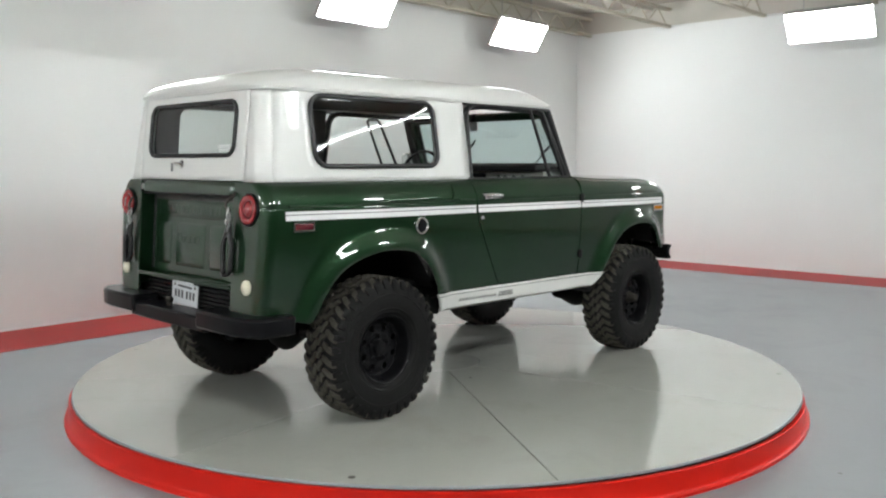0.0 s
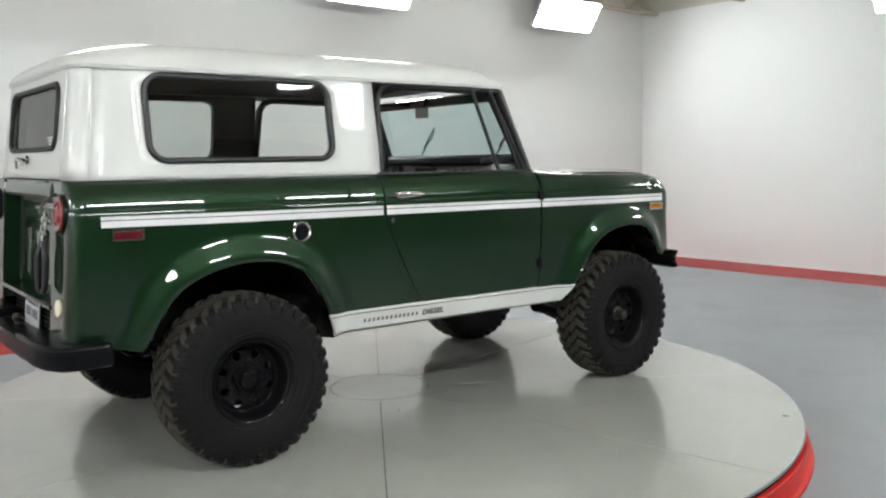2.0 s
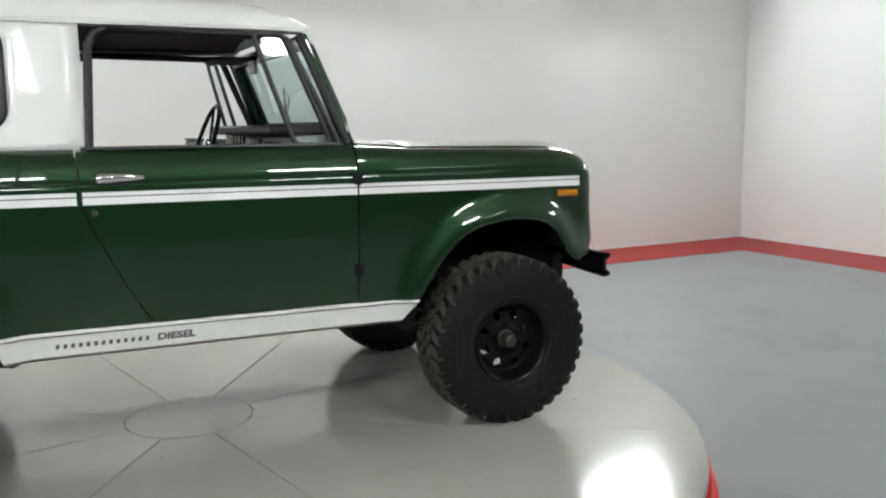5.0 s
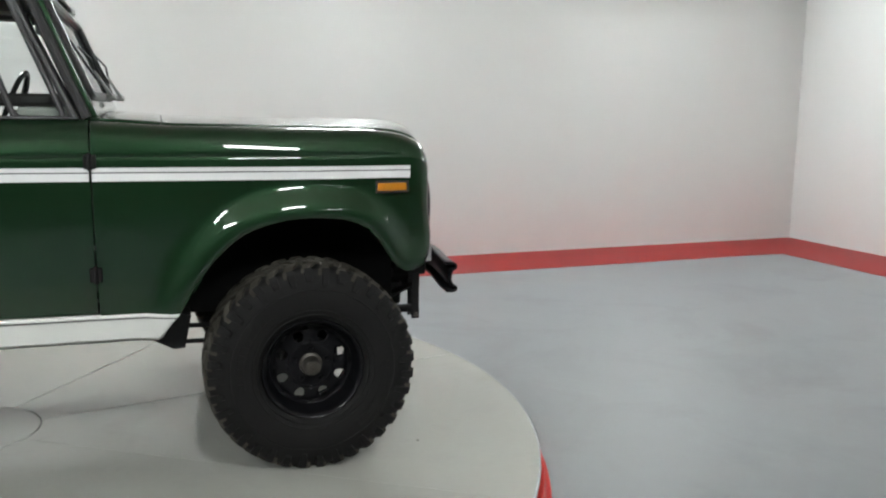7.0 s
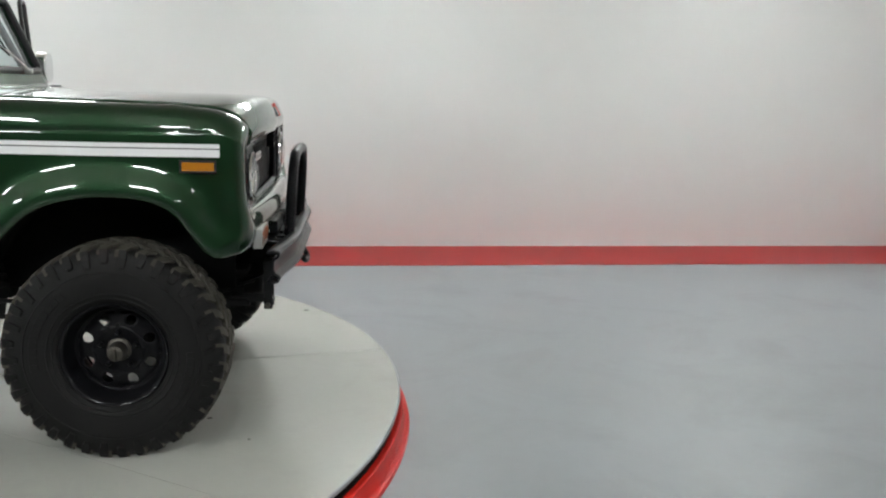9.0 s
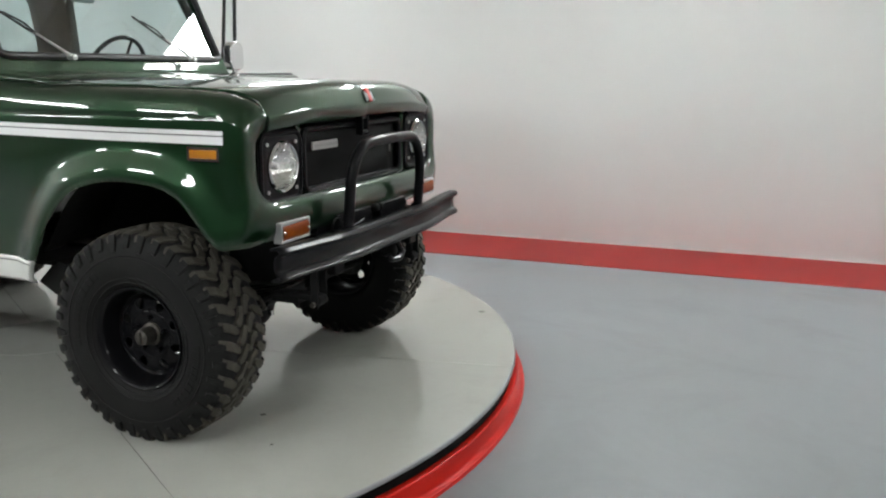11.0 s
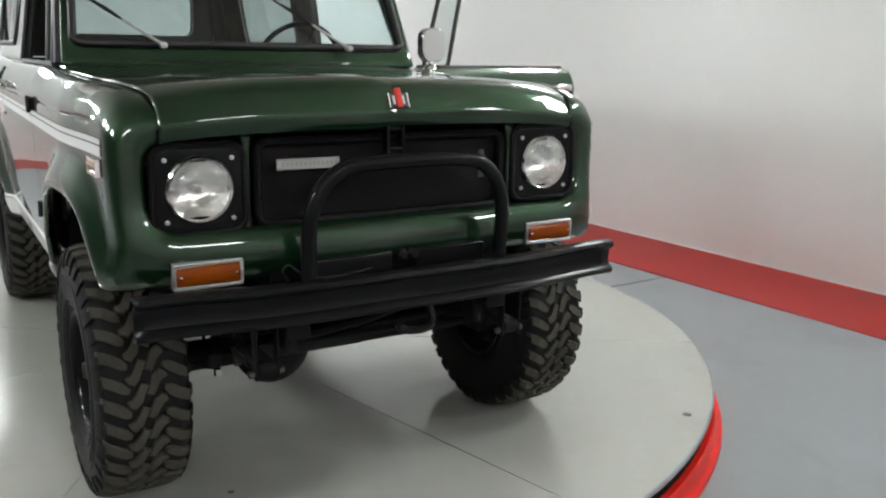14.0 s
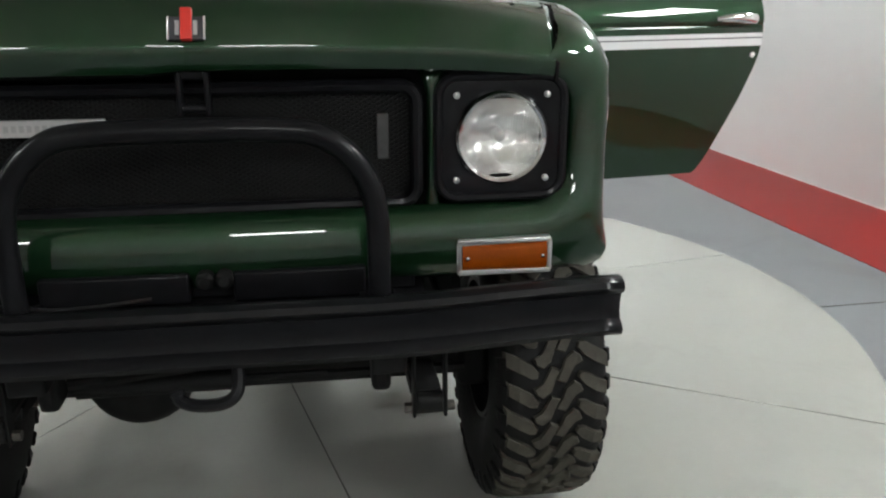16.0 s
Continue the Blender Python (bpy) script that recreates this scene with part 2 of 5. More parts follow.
# ---- building tools ----
def mesh_object(name, verts, faces, mat, parent=None, label="", smooth=True, out=None, thick=0.0, bevel=0.0, crisp=False):
    """One mesh object. out: a rough outward direction, or a centre as ('from', point), by which faces are turned."""
    me = bpy.data.meshes.new(name)
    me.from_pydata([tuple(map(float, v)) for v in verts], [], [tuple(map(int, q)) for q in faces])
    bm = bmesh.new()
    bm.from_mesh(me)
    bmesh.ops.remove_doubles(bm, verts=bm.verts, dist=1e-5)
    loose = [v for v in bm.verts if not v.link_faces]
    bmesh.ops.delete(bm, geom=loose, context="VERTS")
    bm.normal_update()
    if out is not None:
        if out[0] == "from":
            c = Vector(out[1])
            s = sum(fa.normal.dot(fa.calc_center_median() - c) * fa.calc_area() for fa in bm.faces)
        else:
            s = sum(fa.normal.dot(Vector(out)) * fa.calc_area() for fa in bm.faces)
        if s < 0:
            bmesh.ops.reverse_faces(bm, faces=bm.faces)
    else:
        bmesh.ops.recalc_face_normals(bm, faces=bm.faces)
    bm.to_mesh(me)
    bm.free()
    me.shade_smooth() if smooth else me.shade_flat()
    me.materials.append(mat)
    ob = new(name, me)
    if thick:
        mod = ob.modifiers.new("thickness", "SOLIDIFY")
        mod.thickness, mod.offset = thick, -1
    if bevel:
        mod = ob.modifiers.new("edges", "BEVEL")
        mod.width, mod.segments, mod.limit_method, mod.angle_limit = bevel, 2, "ANGLE", radians(35)
        mod.harden_normals = False
    if smooth:
        me.set_sharp_from_angle(angle=radians(38))
    if crisp:
        uses = {}
        for fa in me.polygons:
            for k in fa.edge_keys:
                uses[k] = uses.get(k, 0) + 1
        for e in me.edges:
            if uses[e.key] == 1:
                e.use_edge_sharp = True
    if parent is not None:
        ob.parent = parent
    if label:
        tagged(ob, label)
    return ob


def thing(name, label, category, m=None, group="", kind=""):
    ob = new(name)
    ob.empty_display_size = 0.1
    if m is not None:
        ob.matrix_basis = m
    return tagged(ob, label, category, group, kind)


def grid(us, vs, fn, skip=None):
    """Vertices and faces of a sheet; fn(u, v) gives a place; skip(i, j) leaves a cell out."""
    verts = [fn(u, v) for u in us for v in vs]
    k = len(vs)
    faces = [(i * k + j, (i + 1) * k + j, (i + 1) * k + j + 1, i * k + j + 1)
             for i in range(len(us) - 1) for j in range(k - 1) if not (skip and skip(i, j))]
    return verts, faces


def join(*pairs):
    verts, faces = [], []
    for v, q in pairs:
        base = len(verts)
        verts += list(v)
        faces += [tuple(a + base for a in one) for one in q]
    return verts, faces


def moved(pair, m):
    return [tuple(m @ Vector(v)) for v in pair[0]], pair[1]


def flip_y(pair):
    return [(x, -y, z) for x, y, z in pair[0]], pair[1]


def box(x0, x1, y0, y1, z0, z1):
    v = [(x, y, z) for x in (x0, x1) for y in (y0, y1) for z in (z0, z1)]
    return v, [(0, 1, 3, 2), (4, 6, 7, 5), (0, 4, 5, 1), (2, 3, 7, 6), (0, 2, 6, 4), (1, 5, 7, 3)]


def tube(points, radius, sides=10, closed=False, caps=True):
    """A round bar along points; radius may be a list."""
    pts = [Vector(p) for p in points]
    n = len(pts)
    rad = radius if isinstance(radius, (list, tuple)) else [radius] * n
    verts, faces, ref = [], [], None
    for i, p in enumerate(pts):
        a = pts[(i - 1) % n] if closed or i else p
        b = pts[(i + 1) % n] if closed or i < n - 1 else p
        d = (b - a).normalized()
        if ref is None:
            ref = d.orthogonal().normalized()
        ref = (ref - d * ref.dot(d)).normalized()
        side = d.cross(ref)
        verts += [tuple(p + rad[i] * (math.cos(t) * ref + math.sin(t) * side)) for t in (2 * math.pi * k / sides for k in range(sides))]
    for i in range(n if closed else n - 1):
        j = (i + 1) % n
        faces += [(i * sides + k, i * sides + (k + 1) % sides, j * sides + (k + 1) % sides, j * sides + k) for k in range(sides)]
    if caps and not closed:
        faces += [tuple(range(sides - 1, -1, -1)), tuple(range((n - 1) * sides, n * sides))]
    return verts, faces


def lathe(profile, n=48, axis="y", close=False):
    """Turns (radius, along) points about an axis through the origin."""
    verts, faces = [], []
    for r, a in profile:
        for k in range(n):
            c, s = r * math.cos(2 * math.pi * k / n), r * math.sin(2 * math.pi * k / n)
            verts.append({"y": (c, a, s), "x": (a, c, s), "z": (c, s, a)}[axis])
    m = len(profile)
    for i in range(m if close else m - 1):
        j = (i + 1) % m
        faces += [(i * n + k, i * n + (k + 1) % n, j * n + (k + 1) % n, j * n + k) for k in range(n)]
    return verts, faces


def rounded(x0, x1, z0, z1, r, n=6):
    """A rounded rectangle as points, counter-clockwise from its lower right."""
    pts = []
    for cx, cz, a0 in ((x1 - r, z0 + r, -90), (x1 - r, z1 - r, 0), (x0 + r, z1 - r, 90), (x0 + r, z0 + r, 180)):
        pts += [(cx + r * math.cos(radians(a0 + 90 * k / n)), cz + r * math.sin(radians(a0 + 90 * k / n))) for k in range(n + 1)]
    return pts


def smooth_line(pts, n=8):
    """A Catmull-Rom curve through points."""
    p = [np.array(q, float) for q in pts]
    p = [2 * p[0] - p[1]] + p + [2 * p[-1] - p[-2]]
    out = []
    for i in range(1, len(p) - 2):
        for t in np.arange(n) / n:
            out.append(0.5 * (2 * p[i] + (p[i + 1] - p[i - 1]) * t + (2 * p[i - 1] - 5 * p[i] + 4 * p[i + 1] - p[i + 2]) * t * t
                              + (3 * p[i] - p[i - 1] - 3 * p[i + 1] + p[i + 2]) * t ** 3))
    return [tuple(map(float, q)) for q in out] + [tuple(map(float, pts[-1]))]


def ring_plate(outer, inner, place, steps=3):
    """A plate between two loops of (u, v) with as many points each; place(u, v) gives the point."""
    n = len(inner)
    verts, faces = [], []
    for s in range(steps + 1):
        t = s / steps
        verts += [place(a[0] * (1 - t) + b[0] * t, a[1] * (1 - t) + b[1] * t) for a, b in zip(outer, inner)]
    for s in range(steps):
        faces += [(s * n + k, s * n + (k + 1) % n, (s + 1) * n + (k + 1) % n, (s + 1) * n + k) for k in range(n)]
    return verts, faces


def onto_box(inner, x0, x1, z0, z1, keep=True):
    """For each point of a loop, the point of the rectangle's edge on the ray from its middle; corners are kept."""
    cx, cz = sum(p[0] for p in inner) / len(inner), sum(p[1] for p in inner) / len(inner)
    out = []
    for x, z in inner:
        dx, dz = x - cx, z - cz
        k = min(((x1 if dx > 0 else x0) - cx) / dx if abs(dx) > 1e-9 else 9e9, ((z1 if dz > 0 else z0) - cz) / dz if abs(dz) > 1e-9 else 9e9)
        out.append((cx + k * dx, cz + k * dz))
    for corner in ((x0, z0), (x1, z0), (x1, z1), (x0, z1)):
        i = min(range(len(out)), key=lambda q: math.dist(out[q], corner))
        out[i] = corner
    return out


def smoothstep(t):
    t = min(1.0, max(0.0, t))
    return t * t * (3 - 2 * t)


def slab(loop, place, depth):
    """A flat plate from a loop of (u, v): place(u, v, d) with d from 0 to depth."""
    n = len(loop)
    v = [place(a, b, 0) for a, b in loop] + [place(a, b, depth) for a, b in loop]
    f = [tuple(range(n)), tuple(range(2 * n - 1, n - 1, -1))] + [(k, n + k, n + (k + 1) % n, (k + 1) % n) for k in range(n)]
    return v, f

# ---- the room ----
FZ = -0.148                       # the floor, below the turntable's top
WB = 0.042                        # the walls' slight turn against the vehicle
WA, WX = 4.166, 8.063             # far wall: y = WA + WB x; end wall: x = WX - WB y
ROOM = Matrix.Rotation(math.atan(WB), 4, "Z")
ya, xb = WA / math.sqrt(1 + WB * WB), WX / math.sqrt(1 + WB * WB)
X0, Y0, HIGH = -8.4, -10.5, 3.56


def room_part(name, pair, mat, label, category, smooth=False):
    ob = mesh_object(name, *moved(pair, ROOM), mat, smooth=smooth)
    return tagged(ob, label, category, kind="structure")


room_part("floor", box(X0 - 0.2, xb + 0.2, Y0 - 0.2, ya + 0.2, FZ - 0.15, FZ), FLOOR, "glossy grey epoxy-painted concrete studio floor", "floor")
room_part("wall_north", box(X0 - 0.2, xb + 0.2, ya, ya + 0.2, FZ, HIGH), WALL, "plain white painted studio wall", "wall")
room_part("wall_east", box(xb, xb + 0.2, Y0, ya, FZ, HIGH), WALL, "plain white painted studio wall", "wall")
room_part("wall_south", box(X0 - 0.2, xb + 0.2, Y0 - 0.2, Y0, FZ, HIGH), DARKWALL, "plain dark wall behind the camera's side", "wall")
room_part("wall_west", box(X0 - 0.2, X0, Y0, ya, FZ, HIGH), WALL, "plain white painted studio wall", "wall")
deck = [box(X0, xb, Y0, ya, HIGH + 0.35, HIGH + 0.5)]
for k in range(11):
    y = Y0 + 0.7 + 1.4 * k
    if y < ya:
        deck.append(box(X0, xb, y - 0.04, y + 0.04, HIGH + 0.25, HIGH + 0.35))
room_part("ceiling", join(*deck), CEIL, "cream painted metal deck ceiling", "ceiling")
for x0, x1, y0, y1 in ((X0 - 0.2, xb + 0.2, ya, ya + 0.2), (xb, xb + 0.2, Y0, ya), (X0 - 0.2, xb + 0.2, Y0 - 0.2, Y0), (X0 - 0.2, X0, Y0, ya)):
    room_part("upper_wall", box(x0, x1, y0, y1, HIGH, HIGH + 0.5), CEIL, "cream painted wall band under the ceiling", "wall")
SW = 0.918
stripe = join(box(X0, xb - 0.004, ya - SW, ya - 0.004, FZ - 0.01, FZ + 0.004), box(xb - SW, xb - 0.004, Y0, ya - SW, FZ - 0.01, FZ + 0.004),
              box(X0, xb - SW, Y0 + 0.004, Y0 + SW, FZ - 0.01, FZ + 0.004), box(X0 + 0.004, X0 + SW, Y0 + SW, ya - SW, FZ - 0.01, FZ + 0.004))
room_part("floor_stripe", stripe, RED, "wide red painted band on the floor along the walls", "floor marking")
room_part("wall_joint", join(box(X0, xb, ya - 0.012, ya, FZ, FZ + 0.008), box(xb - 0.012, xb, Y0, ya - 0.012, FZ, FZ + 0.008)), WALL,
          "thin white caulked joint between wall and floor", "trim")

room_part("floor_joint", box(-0.075, -0.069, 2.30, ya - SW - 0.002, FZ - 0.01, FZ + 0.002), JOINT, "thin saw-cut joint in the floor", "floor joint")


def joist(y):
    """An open-web roof joist along x."""
    ob = thing("roof_joist", "cream painted open-web steel roof joist", "joist", ROOM @ pose(0, y, 0), "roof joists")
    for z in (HIGH + 0.24, HIGH - 0.02):
        mesh_object("chord", *box(X0, xb, -0.035, 0.035, z - 0.02, z + 0.02), JOIST, ob, smooth=False)
    n = 56
    web = [((X0 + 0.1) + (xb - X0 - 0.2) * k / n, 0, HIGH + (0.23 if k % 2 else -0.01)) for k in range(n + 1)]
    mesh_object("web", *tube(web, 0.012, 6), JOIST, ob)


for y in (ya - 0.25, ya - 1.7, ya - 3.2, ya - 4.7, ya - 6.2, ya - 7.7, ya - 9.2, ya - 10.7, ya - 12.2, ya - 13.7):
    joist(y)


def studio_light(tubes, up=(0, -0.848, 0.530), rod=0.80):
    """A bank of six tubes in a shallow tray; it faces -z of its own space."""
    ob = thing("studio_light", "bright white bank of fluorescent studio tubes", "studio light", group="studio lights")
    w, d = 1.06, 0.42
    mesh_object("housing", *join(box(-w / 2, w / 2, -d / 2, d / 2, 0.03, 0.06), box(-w / 2 - 0.012, -w / 2, -d / 2, d / 2, 0.012, 0.06),
                                 box(w / 2, w / 2 + 0.012, -d / 2, d / 2, 0.012, 0.06),
                                 box(-w / 2 - 0.012, w / 2 + 0.012, d / 2, d / 2 + 0.015, -0.035, 0.06), box(-w / 2 - 0.012, w / 2 + 0.012, -d / 2 - 0.015, -d / 2, -0.035, 0.06)), HOUSING, ob, smooth=False)
    for k in range(6):
        y = -d / 2 + d * (k + 0.5) / 6
        mesh_object("tube", *tube([(-w / 2 - 0.01, y, 0), (w / 2 + 0.01, y, 0)], 0.0325, 8), tubes, ob)
        for x in (-w / 2 - 0.018, w / 2 + 0.018):
            mesh_object("socket", *box(x - 0.008, x + 0.008, y - 0.014, y + 0.014, -0.014, 0.03), HOUSING, ob, smooth=False)
    up = Vector(up) * rod
    for x in (-w / 3, w / 3):
        mesh_object("hanger", *tube([(x, 0, 0.055), tuple(Vector((x, 0, 0.055)) + up)], 0.008, 6), HOUSING, ob)
    return ob


def aimed(x, y, z, turn, tilt):
    return ROOM @ pose(x, y, z, 0, 0, turn) @ pose(0, 0, 0, tilt, 0, 0)


lamp = studio_light(GLOW)
lamp.matrix_basis = aimed(-0.55, ya - 0.45, 3.30, 0, -58)
for x in (2.62, 5.82):
    copy_thing(lamp, aimed(x, ya - 0.45, 3.30, 0, -58))
west_lamp = studio_light(WEST_GLOW)
west_lamp.matrix_basis = aimed(X0 + 0.45, -4.05, 3.05, 90, -58)
for y in (-0.9, 2.25):
    copy_thing(west_lamp, aimed(X0 + 0.45, y, 3.05, 90, -58))
near_lamp = studio_light(GLOW)
near_lamp.matrix_basis = aimed(-1.37, -5.0, 3.40, 180, -58)
for x in (-4.4, 1.64):
    copy_thing(near_lamp, aimed(x, -5.0, 3.40, 180, -58))
east_lamp = studio_light(EAST_GLOW)
east_lamp.matrix_basis = aimed(xb - 0.8, -0.22, 3.20, -90, -58)
# second east bank, unseen, added at the other rows' spacing for more light
copy_thing(east_lamp, aimed(xb - 0.8, -3.40, 3.20, -90, -58))

strip = thing("strip_light", "long row of bare fluorescent tubes under the ceiling", "strip light", ROOM @ pose(3.85, -7.4, 3.25))
mesh_object("housing", *box(-0.06, 0.06, -1.9, 1.9, 0.03, 0.08), HOUSING, strip, smooth=False)
for k in range(3):
    mesh_object("tube", *tube([(0, -1.88 + 1.27 * k, 0), (0, -0.66 + 1.27 * k, 0)], 0.016, 8), GLOW, strip)
for y in (-1.5, 1.5):
    mesh_object("hanger", *tube([(0, y, 0.08), (0, y, 0.62)], 0.006, 6), HOUSING, strip)

# ---- the turntable ----
TC, TR = Vector((-0.082, -0.057, 0)), 2.411
table = thing("turntable", "round grey painted display turntable with red skirt", "turntable", Matrix.Translation(TC))
FIRST = 57.7


def sector(a0, a1, r0, r1, z0, z1, n=14, edge=0.002):
    """A wedge plate between two angles with its joints left open."""
    verts = []
    for z in (z1, z0):
        for k in range(n + 1):
            for r in (r0, r1):
                trim = math.degrees(edge / r)
                a = radians(a0 + trim + (a1 - a0 - 2 * trim) * k / n)
                verts.append((r * math.cos(a), r * math.sin(a), z))
    m = 2 * (n + 1)
    faces = [(2 * k, 2 * k + 1, 2 * k + 3, 2 * k + 2) for k in range(n)]
    faces += [(2 * k + 1, 2 * k, 2 * k + 2, 2 * k + 3) for k in ()]
    faces += [(2 * k, 2 * k + 2, m + 2 * k + 2, m + 2 * k) for k in range(n)]
    faces += [(2 * k + 1, m + 2 * k + 1, m + 2 * k + 3, 2 * k + 3) for k in range(n)]
    faces += [(0, m, m + 1, 1), (2 * n, 2 * n + 1, m + 2 * n + 1, m + 2 * n)]
    return verts, faces


for k in range(8):
    wide = 0.0032 if k in (0, 3, 4, 7) else 0.0011
    mesh_object("deck_plate", *sector(FIRST + 45 * k, FIRST + 45 * (k + 1), 0.302, TR - 0.006, -0.012, 0.0, edge=wide), TABLE, table, smooth=False)
mesh_object("centre_plate", *lathe([(0.0005, 0.0), (0.296, 0.0), (0.296, -0.012)], 64, "z"), TABLE, table, smooth=False, out=(0, 0, 1))
mesh_object("sub_deck", *lathe([(0.0005, -0.008), (TR - 0.02, -0.008), (TR - 0.02, -0.14)], 96, "z"), JOINT, table, smooth=False, out=(0, 0, 1))
mesh_object("edge_trim", *lathe([(TR - 0.006, -0.012), (TR - 0.006, 0.0), (TR, -0.001), (TR + 0.003, -0.005), (TR + 0.003, -0.014), (TR - 0.02, -0.014)], 128, "z"),
            RIMGREY, table, out=("from", (0, 0, -0.1)))
mesh_object("edge_gap", *lathe([(TR - 0.012, -0.01), (TR - 0.012, -0.09)], 128, "z"), GAP_SHADE, table, out=("from", (0, 0, -0.03)))
skirt = lathe([(TR - 0.011, -0.042), (TR + 0.012, -0.040), (TR + 0.017, -0.044), (TR + 0.019, -0.056), (TR + 0.022, FZ + 0.030), (TR + 0.030, FZ + 0.018), (TR + 0.044, FZ + 0.012), (TR + 0.048, FZ)], 128, "z")
# the sheet-metal skirt hangs lower on one side, where the dark gap under the deck shows
skirt = ([(x, y, z - 0.022 * math.cos(math.atan2(y, x) - 0.35) * max(0.0, min(1.0, (z - FZ - 0.03) / 0.07))) for x, y, z in skirt[0]], skirt[1])
mesh_object("skirt", *skirt, SKIRT, table, "glossy red painted skirt", out=("from", (0, 0, -0.1)))
for k in range(4):
    a = radians(FIRST - 22.5 + 90 * k)
    bolt = mesh_object("deck_bolt", *lathe([(0.0005, 0.0015), (0.016, 0.0015), (0.018, 0.0)], 14, "z"), STEEL, table, out=(0, 0, 1))
    bolt.location = (2.325 * math.cos(a), 2.325 * math.sin(a), 0)

# ---- the vehicle: x ahead, y to its left, z up from the turntable ----
car = thing("off_road_vehicle", "dark metallic green two-door off-road vehicle with white hardtop and stripe", "off-road vehicle")
ARCH_F = smooth_line([(0.80, 0.628), (0.885, 0.77), (0.966, 0.862), (1.046, 0.920), (1.167, 0.955), (1.29, 0.962), (1.416, 0.945), (1.50, 0.895), (1.567, 0.80), (1.61, 0.752), (1.66, 0.742)])
ARCH_R = smooth_line([(-1.735, 0.590), (-1.62, 0.797), (-1.479, 0.895), (-1.304, 0.937), (-1.121, 0.922), (-0.994, 0.856), (-0.905, 0.735), (-0.868, 0.648)])
af, ar = np.array(ARCH_F), np.array(ARCH_R)
SHOULDER = [(1.172, 0.8415), (1.181, 0.8405), (1.185, 0.8370), (1.189, 0.8375), (1.194, 0.8405), (1.203, 0.8395), (1.214, 0.8370), (1.228, 0.8325), (1.245, 0.8255),
            (1.262, 0.8165), (1.277, 0.8065), (1.289, 0.7955), (1.299, 0.7835), (1.307, 0.7705), (1.312, 0.7580)]
SIDE_Z = [0.50, 0.60, 0.75, 0.95, 1.10] + [z for z, _ in SHOULDER]
SIDE_Y = [0.785, 0.808, 0.828, 0.842, 0.844] + [y for _, y in SHOULDER]
RISE = [0.0, 0.006, 0.014, 0.024, 0.036, 0.048, 0.060, 0.072, 0.084, 0.096, 0.108, 0.120, 0.132]      # rows over a wheel arch


def flare(x, z):
    """How far the wheel-arch lips stand out."""
    d = 9.0
    for a in (af, ar):
        if a[0, 0] - 0.2 < x < a[-1, 0] + 0.2:
            seg = a[(a[:, 0] < 1.60)] if a is af else a
            d = min(d, float(np.sqrt(((seg - (x, z)) ** 2).sum(1)).min()))
    if d > 0.128:
        return 0.0
    t = 1 - d / 0.128
    bulge = 0.62 * smoothstep(t * 1.25) + 0.38 * t
    return 0.044 * bulge * (1 - 0.45 * smoothstep((z - 1.04) / 0.10)) - 0.016 * (1 - min(1, d / 0.018)) ** 2


def tail_taper(x):
    """How far the sides draw in towards the tail."""
    return 0.058 * smoothstep((-1.25 - x) / 0.68)


def half_width(x, z):
    y = float(np.interp(z, SIDE_Z, SIDE_Y))
    y -= 0.036 * smoothstep((x - 1.15) / 0.55) + tail_taper(x)
    return y + flare(x, z)


def door_edge(z):
    """The slanting rear edge of the door."""
    return float(np.interp(z, [0.60, 0.642, 0.655, 0.70, 0.90, 1.02, 1.10, 1.32], [-0.27, -0.285, -0.305, -0.338, -0.445, -0.500, -0.530, -0.543]))


def mirror_pair(name, pair, mat, label="", out=(0, 1, 0), thick=0.008, **more):
    """The same panel on the vehicle's left (+y) and right."""
    mesh_object(name, *pair, mat, car, label, out=out, thick=thick, **more)
    mesh_object(name, *flip_y(pair), mat, car, label, out=(out[0], -out[1], out[2]), thick=thick, **more)


# rear quarter panels, round the corner to the tailgate's opening
RX, LEAN = -2.013, 0.075        # the tail leans forward towards its top
HX = -1.985                     # the hardtop's foot
CR = 0.070
NR = len(RISE)
vv = list(range(NR + 7 + len(SHOULDER)))


def zq(zb, v):
    """Height of row v of a flank whose lower edge is at zb."""
    if v < NR:
        return zb + RISE[v]
    if v < NR + 7:
        return zb + RISE[-1] + (1.172 - zb - RISE[-1]) * (v - NR + 1) / 8
    return SHOULDER[v - NR - 7][0]


cols = [("rear", y) for y in (0.50, 0.56, 0.62, 0.68)] + [("turn", a) for a in np.linspace(90, 0, 9)]
cols += [("side", x) for x in np.linspace(RX + CR + 0.005, -0.868, 96)] + [("edge", s) for s in np.linspace(0.08, 1, 14)]


def quarter(col, v):
    kind, u = col
    if kind in ("rear", "turn"):
        z = zq(0.605, v)
        w = half_width(RX + CR, z)
        lean = LEAN * (z - 1.0)
        if kind == "rear":
            return RX + lean, min(u, w - CR), z
        return RX + CR - CR * math.sin(radians(u)) + lean, w - CR + CR * math.cos(radians(u)), z
    if kind == "side":
        zb = float(np.interp(u, ar[:, 0], ar[:, 1])) if u > -1.735 else 0.590 + 0.015 * smoothstep((-1.735 - u) / 0.1)
        z = zq(zb, v)
        return u + LEAN * (z - 1.0) * max(0.0, (-1.80 - u) / 0.14), half_width(u, z), z
    z = zq(0.648, v)
    x = -0.868 + u * (door_edge(z) - 0.003 + 0.868)
    return x, half_width(x, z), z


mirror_pair("quarter_panel", grid(cols, vv, quarter), GREEN, crisp=True)


